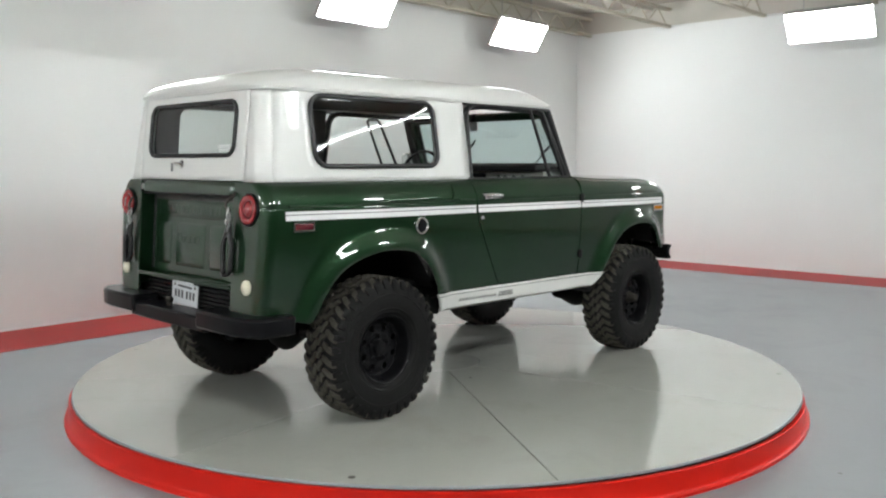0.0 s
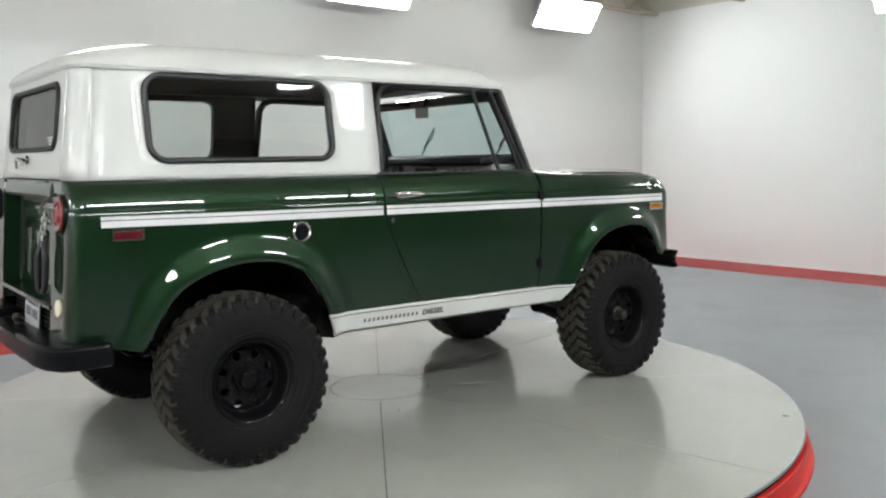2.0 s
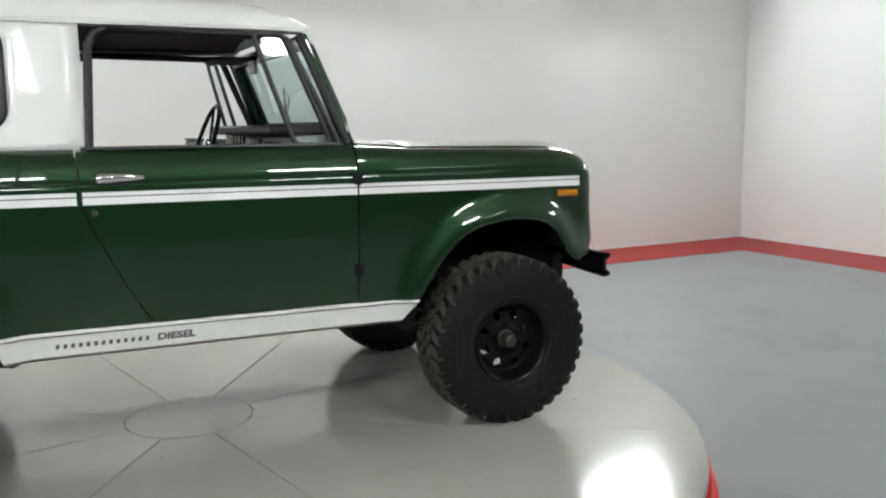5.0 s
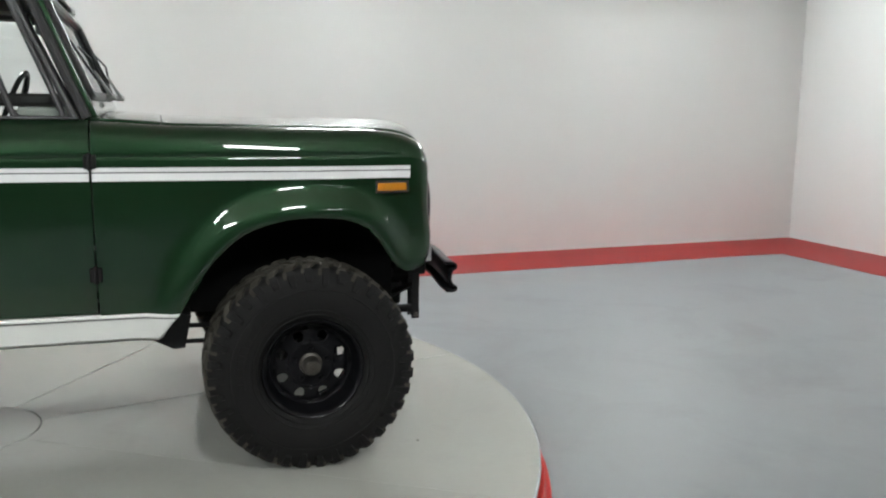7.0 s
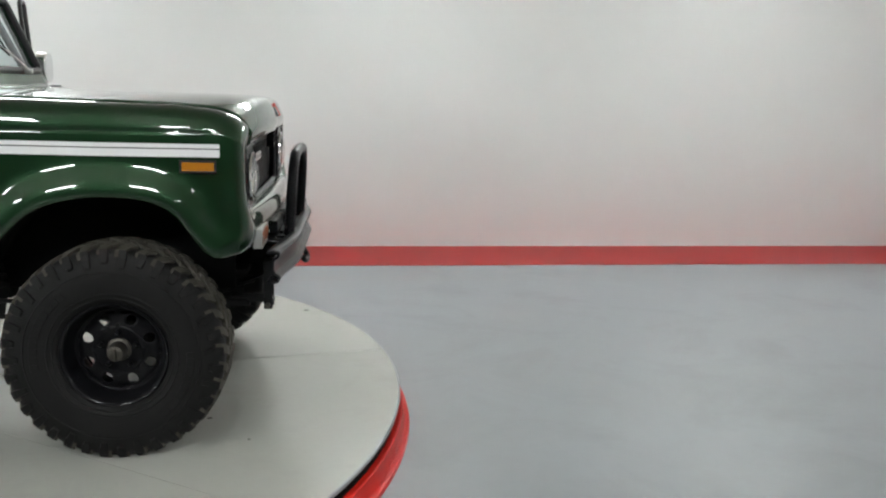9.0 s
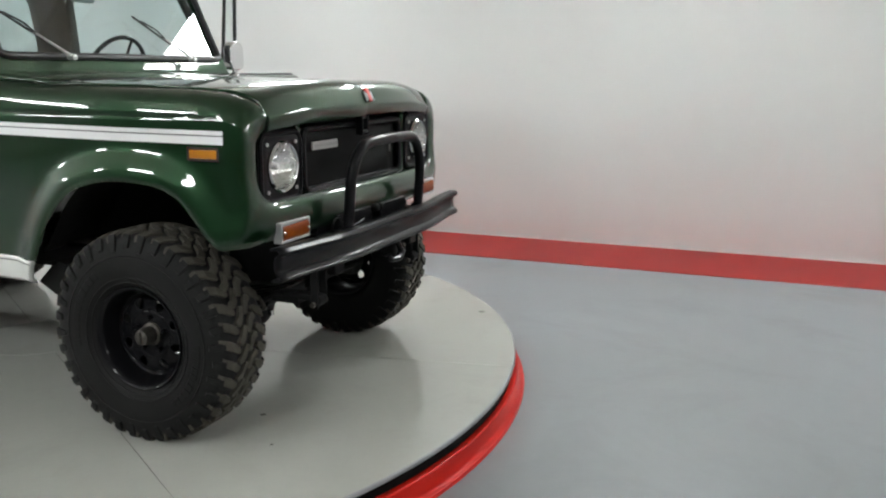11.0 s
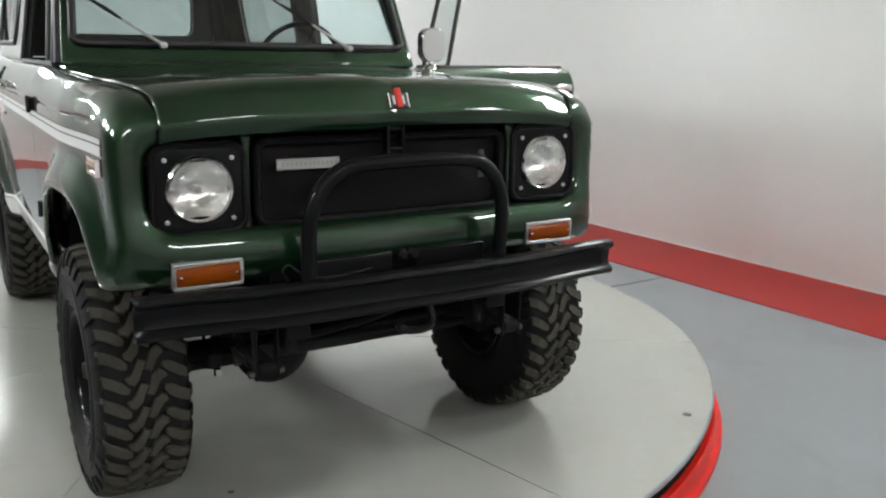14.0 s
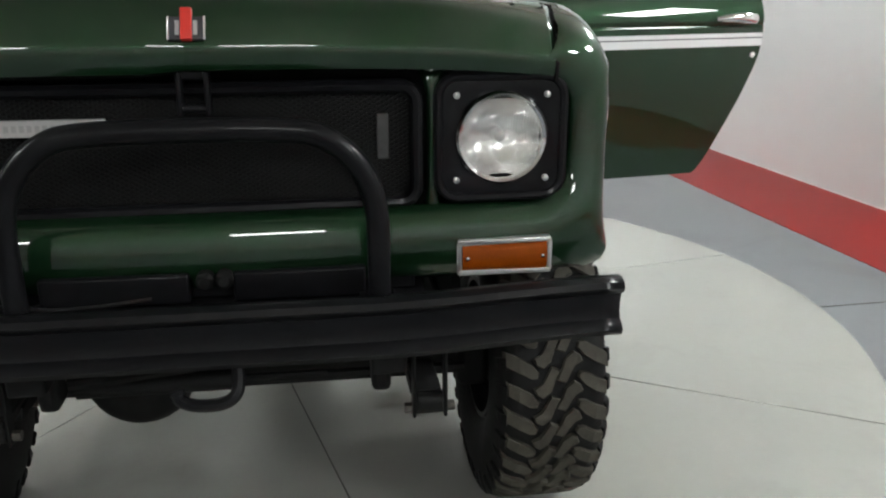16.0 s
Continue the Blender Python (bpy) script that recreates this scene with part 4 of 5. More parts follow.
# ribs that end the pressed band above the stripe
mirror_pair("belt_bead", tube(smooth_line([on_side(-1.86, 1.190, 0.002), on_side(-1.2, 1.190, 0.003), on_side(-0.80, 1.190, 0.003), on_side(-0.748, 1.200, 0.003), on_side(-0.730, 1.235, 0.003), on_side(-0.722, 1.280, 0.002)]), 0.007, 8), GREEN, thick=0)
mirror_pair("belt_bead", tube(smooth_line([on_side(-0.690, 1.192, 0.002), on_side(-0.62, 1.190, 0.003), on_side(-0.552, 1.189, 0.002)]), 0.006, 8), GREEN, thick=0)

# ---- hardtop ----
DZ = 1.781                                        # the drip line
top_y = lambda z: 0.754 - (z - 1.31) * 0.160      # the sides lean in
rear_x = lambda z: HX + 0.012 + (z - 1.31) * 0.12
SX0, SX1 = HX + 0.012 + 0.072, -0.497


def top_taper(x):
    """How far the hardtop's sides draw in close to the tail."""
    return 0.046 * smoothstep((-1.55 - x) / 0.38)


def side_plate(inset):
    inner = rounded(-1.643, -0.772, 1.401, 1.748, 0.065)
    outer = onto_box(inner, SX0, SX1, 1.313, DZ)
    return ring_plate(outer, inner, lambda x, z: (x + 0.12 * (z - 1.31) * min(1, max(0, (-1.70 - x) / 0.185)), top_y(z) - inset - top_taper(x), z), 4)


mirror_pair("hardtop_side", side_plate(0), WHITE, thick=0.012)


def top_corner(a, z, inset=0.0):
    r = 0.072
    w, xr = top_y(z) - inset - top_taper(SX0), rear_x(z) + inset
    if a > 90:
        return xr, w - r + (0.553 - w + r) * (a - 90) / 10, z
    t = radians(a)
    return xr + r - r * math.sin(t), w - r + r * math.cos(t), z


mirror_pair("hardtop_corner", grid([0, 9, 18, 27, 36, 45, 54, 63, 72, 81, 90, 93, 96, 100], np.linspace(1.313, DZ + 0.01, 10), top_corner), WHITE, out=(-1, 1, 0), thick=0.012)
gate_edge = lambda z: 0.549


def lift(y, z, inset=0.0):
    return rear_x(z) + inset - 0.002, y * gate_edge(z) / 0.56, z


wloop = rounded(-0.452, 0.452, 1.455, 1.722, 0.06)
outer = onto_box(wloop, -0.56, 0.56, 1.318, DZ + 0.004)
liftgate = mesh_object("liftgate", *ring_plate(outer, wloop, lift, 4), WHITE, car, "white upper tailgate with window", out=(-1, 0, 0), thick=0.014)
mesh_object("window_seal", *tube([(lift(y, z)[0] - 0.004, lift(y, z)[1], z) for y, z in rounded(-0.458, 0.458, 1.449, 1.728, 0.064)], 0.012, 8, closed=True), TRIM, liftgate, "black rubber window seal")
pl = [lift(y, z, 0.006) for y, z in wloop]
mesh_object("rear_pane", pl, [tuple(range(len(pl)))], PANE, liftgate, out=(-1, 0, 0), smooth=False)
stick = [(lift(y, z, -0.001)[0], lift(y, z)[1], z) for y, z in ((-0.30, 1.468), (-0.43, 1.468), (-0.43, 1.476), (-0.30, 1.476))]
for k in range(3):
    mesh_object("sticker_line", [(x + 0.005, y + 0.01 * k, z + 0.013 * k) for x, y, z in stick], [(0, 1, 2, 3)], DECAL, liftgate, "white lines of a window sticker" if k == 0 else "", smooth=False, out=(-1, 0, 0))
hx = rear_x(1.385)
mesh_object("latch_handle", *join(tube(smooth_line([(hx - 0.01, 0.075, 1.40), (hx - 0.045, 0.075, 1.405), (hx - 0.05, 0.055, 1.405), (hx - 0.045, 0.02, 1.40), (hx - 0.04, 0.0, 1.385)]), 0.009, 8),
                                  tube([(hx - 0.045, 0.10, 1.405), (hx - 0.04, 0.115, 1.365)], 0.008, 8),
                                  moved(lathe([(0.024, 0.0), (0.022, -0.012), (0.0005, -0.016)], 18, "x"), Matrix.Translation((hx, 0.075, 1.40)))), CHROME, liftgate, "chrome twist handle")
for flip in (False, True):
    s = -1 if flip else 1
    seal = tube([(x, top_y(z) + 0.003 - top_taper(x), z) for x, z in rounded(-1.652, -0.763, 1.392, 1.757, 0.072)], 0.0138, 8, closed=True)
    mesh_object("window_seal", *(flip_y(seal) if flip else seal), TRIM, car, "black rubber window seal")
    loop = rounded(-1.643, -0.772, 1.401, 1.748, 0.065)
    mid = (-1.2075, 1.5745)
    bulge = lambda x, z: (x, s * (top_y(mid[1]) - 0.008 - 0.105 * (z - mid[1]) + 0.002 * (1 - ((z - mid[1]) / 0.174) ** 2) * (1 - ((x - mid[0]) / 0.436) ** 4)), z)
    pane = ring_plate(loop, [(mid[0] + (x - mid[0]) * 0.02, mid[1] + (z - mid[1]) * 0.02) for x, z in loop], bulge, 10)
    n = len(loop)
    pane[1].append(tuple(range(10 * n, 11 * n)))
    mesh_object("side_pane", *pane, PANE, car, out=(0, s, 0))

RX0, RX1 = HX + 0.062, 0.392


def roof_skin(x, t, sink=0.0):
    """The roof: a shallow dome with full edges; t runs across from -1 to 1."""
    w = 0.688 - 0.018 * smoothstep((x - 0.15) / 0.3) - top_taper(x)
    w -= 0.075 * (1 - math.sqrt(max(0.0, 1 - max(0.0, 1 - (x - RX0) / 0.075) ** 2)))
    y = w * math.copysign(1 - (1 - abs(t)) ** 2.3, t) if t else 0.0
    dr, df = (x - RX0) / 0.42, (RX1 - x) / 0.36
    g = 1.0
    if dr < 1:
        lip = min(1.0, max(0.0, (x - RX0) / 0.065))
        g *= 0.38 * math.sqrt(1 - (1 - lip) ** 2) + 0.62 * (1 - (1 - max(0, dr)) ** 1.9)
    if df < 1:
        g *= (1 - (1 - max(0, df)) ** 2.3) ** 0.75
    u = abs(y) / w
    h = 0.116 * (max(0.0, 1 - u ** 12.0)) ** 0.5 + 0.030 * (1 - u * u)
    return x, y, DZ + 0.022 + (h - 0.022) * g * (1 if h > 0.022 else 0) + (0 if h > 0.022 else (h - 0.022)) - sink


xs = sorted(set(list(RX0 + 0.26 * np.linspace(0, 1, 26) ** 2.2) + list(np.linspace(RX0 + 0.26, 0.0, 24)) + list(RX1 - 0.36 * np.linspace(0, 1, 18) ** 2.2)))
ts = list(np.linspace(-1, 1, 49))
mesh_object("roof", *grid(xs, ts, roof_skin), WHITE, car, "white domed roof of the hardtop", out=(0, 0, 1), thick=0.015)
side = [(0.372, 0.670), (0.15, 0.687)] + [(x, 0.687 - top_taper(x)) for x in (-1.25, -1.40, -1.55, -1.70, RX0 + 0.080)]
side += [(x, y - top_taper(RX0)) for x, y in ((RX0 + 0.045, 0.681), (RX0 + 0.020, 0.664), (RX0 + 0.005, 0.638), (RX0, 0.61))] + [(RX0, 0.0)]
gut = [(x, -y, DZ + 0.004 * (x < -1.8)) for x, y in side] + [(x, y, DZ + 0.004 * (x < -1.8)) for x, y in side[-2::-1]]
mesh_object("drip_rail", *join(tube(gut, 0.005, 8), tube([(x, y * 0.998, z + 0.011) for x, y, z in gut], 0.006, 8)), WHITE, car, "white roof drip rail")
mirror_pair("drip_seal", tube([(-0.49, 0.693, DZ - 0.012), (0.15, 0.693, DZ - 0.012), (0.365, 0.676, DZ - 0.012)], 0.006, 6), TRIM, thick=0)
# headliner and inner trim
mesh_object("headliner", *grid(np.linspace(RX0 + 0.03, RX1 - 0.03, 20), np.linspace(-0.975, 0.975, 21), lambda x, t: (x, (0.69 - top_taper(x)) * t, DZ - 0.004 + 0.06 * math.sqrt(1 - t * t))), LINER, car, out=(0, 0, -1), thick=0.006)
mirror_pair("inner_trim", side_plate(0.020), LINER, out=(0, -1, 0), thick=0.004)
wl2 = [(y, z) for y, z in wloop]
mesh_object("inner_trim", *ring_plate(onto_box(wl2, -0.58, 0.58, 1.318, DZ + 0.004), wl2, lambda y, z: (rear_x(z) + 0.026, y, z), 3), LINER, car, out=(1, 0, 0), thick=0.004)
mirror_pair("pillar_trim", grid([0, 25, 45, 65, 90], np.linspace(1.313, DZ, 4), lambda a, z: top_corner(a, z, 0.03)), LINER, out=(1, -1, 0), thick=0.004)

# door openings: black seal from the rear pillar over the top and down the windscreen pillar
wy = lambda z: 0.750 - (z - 1.30) * 0.150
opening = [(-0.492, wy(1.315), 1.315), (-0.470, wy(1.70), 1.70), (-0.445, wy(1.745), 1.745), (-0.395, wy(1.768), 1.768), (-0.1, wy(1.764), 1.764), (0.245, wy(1.760), 1.760), (0.292, wy(1.745) - 0.002, 1.745), (0.488, wy(1.315), 1.315)]
mirror_pair("door_seal", join(tube(opening, 0.014, 8), tube([(x + 0.004, y - 0.022, z - 0.006) for x, y, z in opening], 0.016, 8)), TRIM, "black door opening seal", thick=0)

# windscreen frame, seal and glass
WS = lambda t, out=0.0: (0.562 - 0.182 * t + 0.94 * out, 1.318 + 0.445 * t + 0.34 * out)      # from the cowl to the roof
W2 = lambda t: 0.735 - 0.048 * t


def screen(y, t, out=0.0):
    x, z = WS(t, out)
    return x + 0.012 * (1 - (y / 0.7) ** 2), y, z


inner = rounded(-0.694, 0.694, 0.165, 0.915, 0.05)
outer = onto_box(inner, -0.735, 0.735, 0.0, 1.02)
screen_frame = mesh_object("windscreen_frame", *ring_plate(outer, inner, lambda y, t: screen(y * W2(t) / 0.735, t), 3), GREEN, car, "green windscreen frame", out=(1, 0, 0.3), thick=0.045, bevel=0.008)
mesh_object("windscreen_seal", *tube([screen(y * W2(t) / 0.735, t, 0.004) for y, t in inner], 0.016, 8, closed=True), TRIM, screen_frame, "black rubber windscreen seal")
pl = [screen(y * W2(t) / 0.735, t, -0.004) for y, t in inner]
mesh_object("windscreen", pl, [tuple(range(len(pl)))], WINDSHIELD, screen_frame, "lightly tinted windscreen", out=(1, 0, 0), smooth=False)
mirror_pair("pillar_seal", tube([(0.522, 0.737, 1.315), (0.345, 0.686, 1.762)], 0.019, 8), TRIM, thick=0)
for y0, y1, t1 in ((-0.372, -0.650, 0.56), (0.405, 0.105, 0.57)):
    base = Vector(screen(y0, 0.125, 0.045))
    tip = Vector(screen(y1, t1, 0.030))
    mid = base.lerp(tip, 0.52)
    wiper = mesh_object("wiper", *join(tube([tuple(base), tuple(base.lerp(tip, 0.28)), tuple(mid)], [0.008, 0.006, 0.004], 8), moved(lathe([(0.013, -0.02), (0.013, 0.012), (0.0005, 0.016)], 14, "x"), Matrix.Translation(base))), SILVER, car, "wiper with silver arm")
    a, b = base.lerp(tip, 0.36), tip
    mesh_object("blade", *join(tube([tuple(a + Vector((-0.012, 0, 0))), tuple(b + Vector((-0.012, 0, 0)))], 0.005, 6), tube([tuple(a.lerp(b, 0.2)), tuple(a.lerp(b, 0.5) + Vector((0.014, 0, 0.004))), tuple(a.lerp(b, 0.85))], 0.004, 6)), TRIM, wiper, "black wiper blade")

# interior: tub, dash, steering wheel, mirror
mesh_object("floor_tub", *join(box(-0.86, 0.50, -0.72, 0.72, 0.72, 0.74), box(-1.90, -0.86, -0.48, 0.48, 0.72, 0.74), box(-1.91, -1.89, -0.72, 0.72, 0.74, 1.24), box(-0.85, 0.46, 0.742, 0.756, 0.72, 1.24), box(-0.85, 0.46, -0.756, -0.742, 0.72, 1.24), box(-1.90, -0.85, 0.742, 0.756, 1.06, 1.24), box(-1.90, -0.85, -0.756, -0.742, 1.06, 1.24)), LINER, car, smooth=False)
dash = mesh_object("dashboard", *box(0.30, 0.49, -0.69, 0.69, 1.13, 1.350), DASH, car, "pale painted dashboard with black padded top", bevel=0.01)
mesh_object("pad", *box(0.215, 0.495, -0.69, 0.69, 1.352, 1.396), TRIM, dash, "black dash pad", bevel=0.014)
mesh_object("radio", *box(0.286, 0.302, -0.17, 0.05, 1.285, 1.334), BLACK, dash, bevel=0.004)
for y in (0.22, 0.30, 0.38, 0.46):
    mesh_object("gauge", *moved(lathe([(0.026, 0.0), (0.026, -0.010), (0.0005, -0.010)], 18, "x"), Matrix.Translation((0.30, y, 1.322))), BLACK, dash)
for y in (-0.52, -0.44, -0.36, -0.30):
    mesh_object("knob", *moved(lathe([(0.011, 0.0), (0.013, -0.018), (0.0005, -0.02)], 12, "x"), Matrix.Translation((0.30, y, 1.312))), BLACK, dash)
SWM = Matrix.Translation((0.128, 0.36, 1.305)) @ Matrix.Rotation(radians(-70), 4, "Y")
wheel_rim = [(0.205 * math.cos(a), 0.205 * math.sin(a), 0) for a in np.linspace(0, 2 * math.pi, 41)[:-1]]
steer = mesh_object("steering_wheel", *moved(tube(wheel_rim, 0.0115, 8, closed=True), SWM), BLACK, car, "thin black steering wheel")
mesh_object("spoke", *moved(join(*[tube([(0.03 * math.cos(a), 0.03 * math.sin(a), -0.02), (0.2 * math.cos(a), 0.2 * math.sin(a), 0)], 0.008, 6) for a in (0.3, 2.84, 4.71)]), SWM), BLACK, steer)
mesh_object("horn_button", *moved(lathe([(0.036, -0.03), (0.036, -0.005), (0.026, 0.006), (0.0005, 0.01)], 18, "z"), SWM), CHROME, steer)
mesh_object("column", *moved(tube([(0, 0, -0.03), (0, 0, -0.32)], 0.026, 10), SWM), BLACK, car)
mirror = mesh_object("interior_mirror", *box(0.298, 0.318, -0.075, 0.055, 1.640, 1.705), SILVER, car, "small interior mirror", bevel=0.008)
mesh_object("stem", *tube([(0.315, -0.01, 1.70), (0.345, -0.01, 1.765)], 0.009, 8), BLACK, mirror)
mesh_object("sun_visor", *box(0.18, 0.36, 0.18, 0.56, 1.72, 1.738), LINER, car, bevel=0.008)

# chrome mirror on the open door
mm = Matrix.Translation((0.498, 0.862, 1.318))
pod = mesh_object("door_mirror", *moved(join(tube([(0, 0, -0.02), (0.0, 0.0, 0.05)], 0.012, 10), moved(lathe([(0.030, 0), (0.026, 0.012), (0.014, 0.02)], 18, "z"), Matrix.Translation((0, 0, -0.012)))), mm), CHROME, car, "rectangular chrome door mirror")
loop = rounded(-0.060, 0.060, 0.018, 0.172, 0.045)
mesh_object("shell", *moved(join(slab(loop, lambda a, b, d: (0.026 - d, a, b), 0.05)), mm), CHROME, pod, "chrome mirror back", bevel=0.007)

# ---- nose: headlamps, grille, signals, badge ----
# flat near-black sheet: painted shade behind lamps and grille
mesh_object("nose_backing", *box(1.655, 1.668, -0.70, 0.70, 0.84, 1.16), GAP_SHADE, car, smooth=False)
bowed = lambda y: 0.034 * (1 - (y / 0.8) ** 2)
for s in (1, -1):
    cy, cz, sz = s * 0.578, 1.018 + 0.009 * s, -0.006 + 0.006 * s
    ring = rounded(cy - 0.125, cy + 0.125, cz - 0.119, cz + 0.119, 0.04)
    circ = [(cy + 0.092 * math.cos(a), cz + 0.092 * math.sin(a)) for a in (math.atan2(z - cz, y - cy) for y, z in ring)]
    bezel = mesh_object("headlamp", *ring_plate(ring, circ, lambda y, z: (1.727, y, z), 2), BLACK, car, "round headlamp in a square black bezel", out=(1, 0, 0), thick=0.025, bevel=0.004)
    mesh_object("bezel_edge", *tube([(1.724, y, z) for y, z in ring], 0.010, 8, closed=True), BLACK, bezel)
    at = Matrix.Translation((1.727, cy, cz))
    mesh_object("trim_ring", *moved(lathe([(0.092, -0.005), (0.092, 0.008), (0.087, 0.014), (0.081, 0.010)], 40, "x"), at), CHROME, bezel, "chrome trim ring")
    mesh_object("reflector", *moved(lathe([(0.083, 0.006), (0.076, -0.008), (0.066, -0.022), (0.054, -0.034), (0.040, -0.043), (0.026, -0.049), (0.012, -0.052), (0.0005, -0.052)], 48, "x"), at), SILVERED, bezel, "silvered reflector", out=("from", at @ Vector((-0.3, 0, 0))))
    mesh_object("bulb_shield", *moved(lathe([(0.013, -0.047), (0.013, -0.022), (0.009, -0.015), (0.0005, -0.014)], 18, "x"), at), SILVER, bezel)
    mesh_object("lens", *moved(lathe([(0.083, 0.010), (0.070, 0.019), (0.045, 0.027), (0.020, 0.031), (0.0005, 0.032)], 40, "x"), at), FLUTED, bezel, "fluted clear lens", out=(1, 0, 0))
    for dy in (-0.090, 0.090):
        for dz in (-0.083, 0.083):
            mesh_object("screw", *moved(lathe([(0.0065, 0.0), (0.0065, 0.004), (0.0005, 0.006)], 12, "x"), Matrix.Translation((1.728, cy + dy, cz + dz))), SILVER, bezel)
    # turn signal below the lip
    y0, y1 = cy - 0.094, cy + 0.094
    sig = mesh_object("turn_signal", *join(box(1.745, 1.780, y0, y1, 0.760 + sz, 0.769 + sz), box(1.745, 1.780, y0, y1, 0.825 + sz, 0.834 + sz), box(1.745, 1.780, y0, y0 + 0.008, 0.769 + sz, 0.825 + sz), box(1.745, 1.780, y1 - 0.008, y1, 0.769 + sz, 0.825 + sz)), SILVER, car, "amber turn signal in a silver frame", bevel=0.003)
    lens = grid(np.linspace(y0 + 0.008, y1 - 0.008, 14), np.linspace(0.769 + sz, 0.825 + sz, 8), lambda y, z: (1.774 + 0.009 * max(0.0, math.sin(math.pi * (z - 0.769 - sz) / 0.056)) ** 0.5, y, z))
    mesh_object("lens", *lens, AMBER, sig, "amber ribbed lens", out=(1, 0, 0))
    for y in (y0 + 0.018, y1 - 0.018):
        mesh_object("screw", *moved(lathe([(0.005, 0.0), (0.004, 0.004), (0.0005, 0.005)], 10, "x"), Matrix.Translation((1.783, y, 0.797 + sz))), CHROME, sig)
    mesh_object("nose_post", *grid(np.linspace(-1, 1, 5), np.linspace(0.87, 1.16, 12), lambda u, z: (1.712 + 0.008 * (1 - u * u), s * (0.443 + 0.011 * u * (1 + 0.8 * (abs(z - 1.012) / 0.13) ** 6)), z)), GREEN, car, out=(1, 0, 0), thick=0.02)

gl = rounded(-0.412, 0.412, 0.899, 1.130, 0.035)
gx = 1.708
grille = mesh_object("grille", *tube([(gx + bowed(y) * 0.2, y, z) for y, z in gl], 0.013, 8, closed=True), BLACK, car, "black mesh grille in a rounded frame")
# plain sheet in the radiator's place, its depth given as painted shade
mesh_object("radiator", *box(1.670, 1.680, -0.40, 0.40, 0.90, 1.14), GAP_SHADE, grille, smooth=False)
# expanded-metal mesh: slanted strands both ways
strands = []
step, slope = 0.017, 0.55
for sgn in (1, -1):
    k = -26
    while k < 74:
        pts = []
        y_start = -0.40 + step * k * 1.0
        za, zb_ = 0.905, 1.135
        ya_, yb_ = y_start, y_start + sgn * (zb_ - za) / slope
        lo, hi = max(min(ya_, yb_), -0.40), min(max(ya_, yb_), 0.40)
        if hi - lo > 0.01:
            zz = lambda y: za + (y - ya_) * sgn * slope
            for y in (lo, hi):
                pts.append((1.693, y, zz(y)))
            strands.append(tube(pts, 0.0024, 4, caps=False))
        k += 1
mesh_object("expanded_mesh", *join(*strands), DARK, grille, "black expanded-metal mesh")
nameplate = mesh_object("nameplate", *box(1.716, 1.722, -0.358, -0.165, 1.047, 1.079), SILVER, car, "small silver grille nameplate", bevel=0.002)
for k in range(13):
    y = -0.343 + 0.0135 * k
    mesh_object("letter_bar", *box(1.7222, 1.7228, y, y + 0.008, 1.057, 1.069), MARK, nameplate, smooth=False)
mesh_object("grille_tag", *box(1.696, 1.700, 0.335, 0.358, 0.985, 1.075), MARK_DIM, grille, "small worn grey tag behind the mesh", bevel=0.002)
# badge on the hood's front edge: plain shapes in its colours
bx, bz = 1.7715, 1.243
BM = Matrix.Translation((bx, 0, bz)) @ Matrix.Rotation(radians(-26), 4, "Y")
badge = mesh_object("badge", *moved(box(-0.004, 0.004, -0.031, 0.031, -0.025, 0.018), BM), LETTER, car, "small black, silver and red hood badge", bevel=0.002)
mesh_object("upright", *moved(box(-0.004, 0.0085, -0.010, 0.010, -0.026, 0.034), BM), BADGE_RED, badge, "red upright of the badge", bevel=0.002)
for s in (1, -1):
    mesh_object("edge", *moved(box(-0.004, 0.0055, s * 0.0155 - 0.0035, s * 0.0155 + 0.0035, -0.016, 0.010), BM), SILVER, badge, smooth=False)
    mesh_object("edge", *moved(join(tube([(0.004, s * 0.031, -0.025), (0.004, s * 0.031, 0.018)], 0.0018, 6)), BM), SILVER, badge)
mesh_object("hood_latch", *join(box(1.730, 1.762, -0.030, -0.020, 1.085, 1.165), box(1.730, 1.762, 0.020, 0.030, 1.085, 1.165), tube([(1.753, -0.03, 1.098), (1.753, 0.03, 1.098)], 0.009, 8), box(1.735, 1.755, -0.03, 0.03, 1.150, 1.170)), BLACK, car, "black hood latch bracket", bevel=0.003)

# ---- front bumper and brush guard ----
prof = [(0.000, 0.058), (0.022, 0.060), (0.040, 0.055), (0.046, 0.044), (0.040, 0.034), (0.026, 0.026), (0.022, 0.012), (0.021, -0.012), (0.026, -0.026), (0.040, -0.034), (0.046, -0.045), (0.040, -0.056), (0.022, -0.060), (0.0, -0.058)]
bend = lambda y: 1.858 - 0.050 * smoothstep((abs(y) - 0.30) / 0.5) ** 1.0
bumper = mesh_object("front_bumper", *grid(np.linspace(-0.790, 0.804, 41), prof, lambda y, p: (bend(y) + p[0], y, 0.700 + p[1])), BLACK, car, "black channel-section steel front bumper", out=(1, 0, 0), thick=0.008)
mesh_object("bumper_shelf", *box(1.66, 1.85, -0.42, 0.42, 0.722, 0.735), BLACK, car, bevel=0.004)
mesh_object("crossmember", *join(box(1.70, 1.76, -0.40, 0.40, 0.735, 0.80), box(1.76, 1.80, -0.30, -0.03, 0.738, 0.796), box(1.76, 1.80, 0.05, 0.30, 0.738, 0.796)), BLACK, car, bevel=0.005)
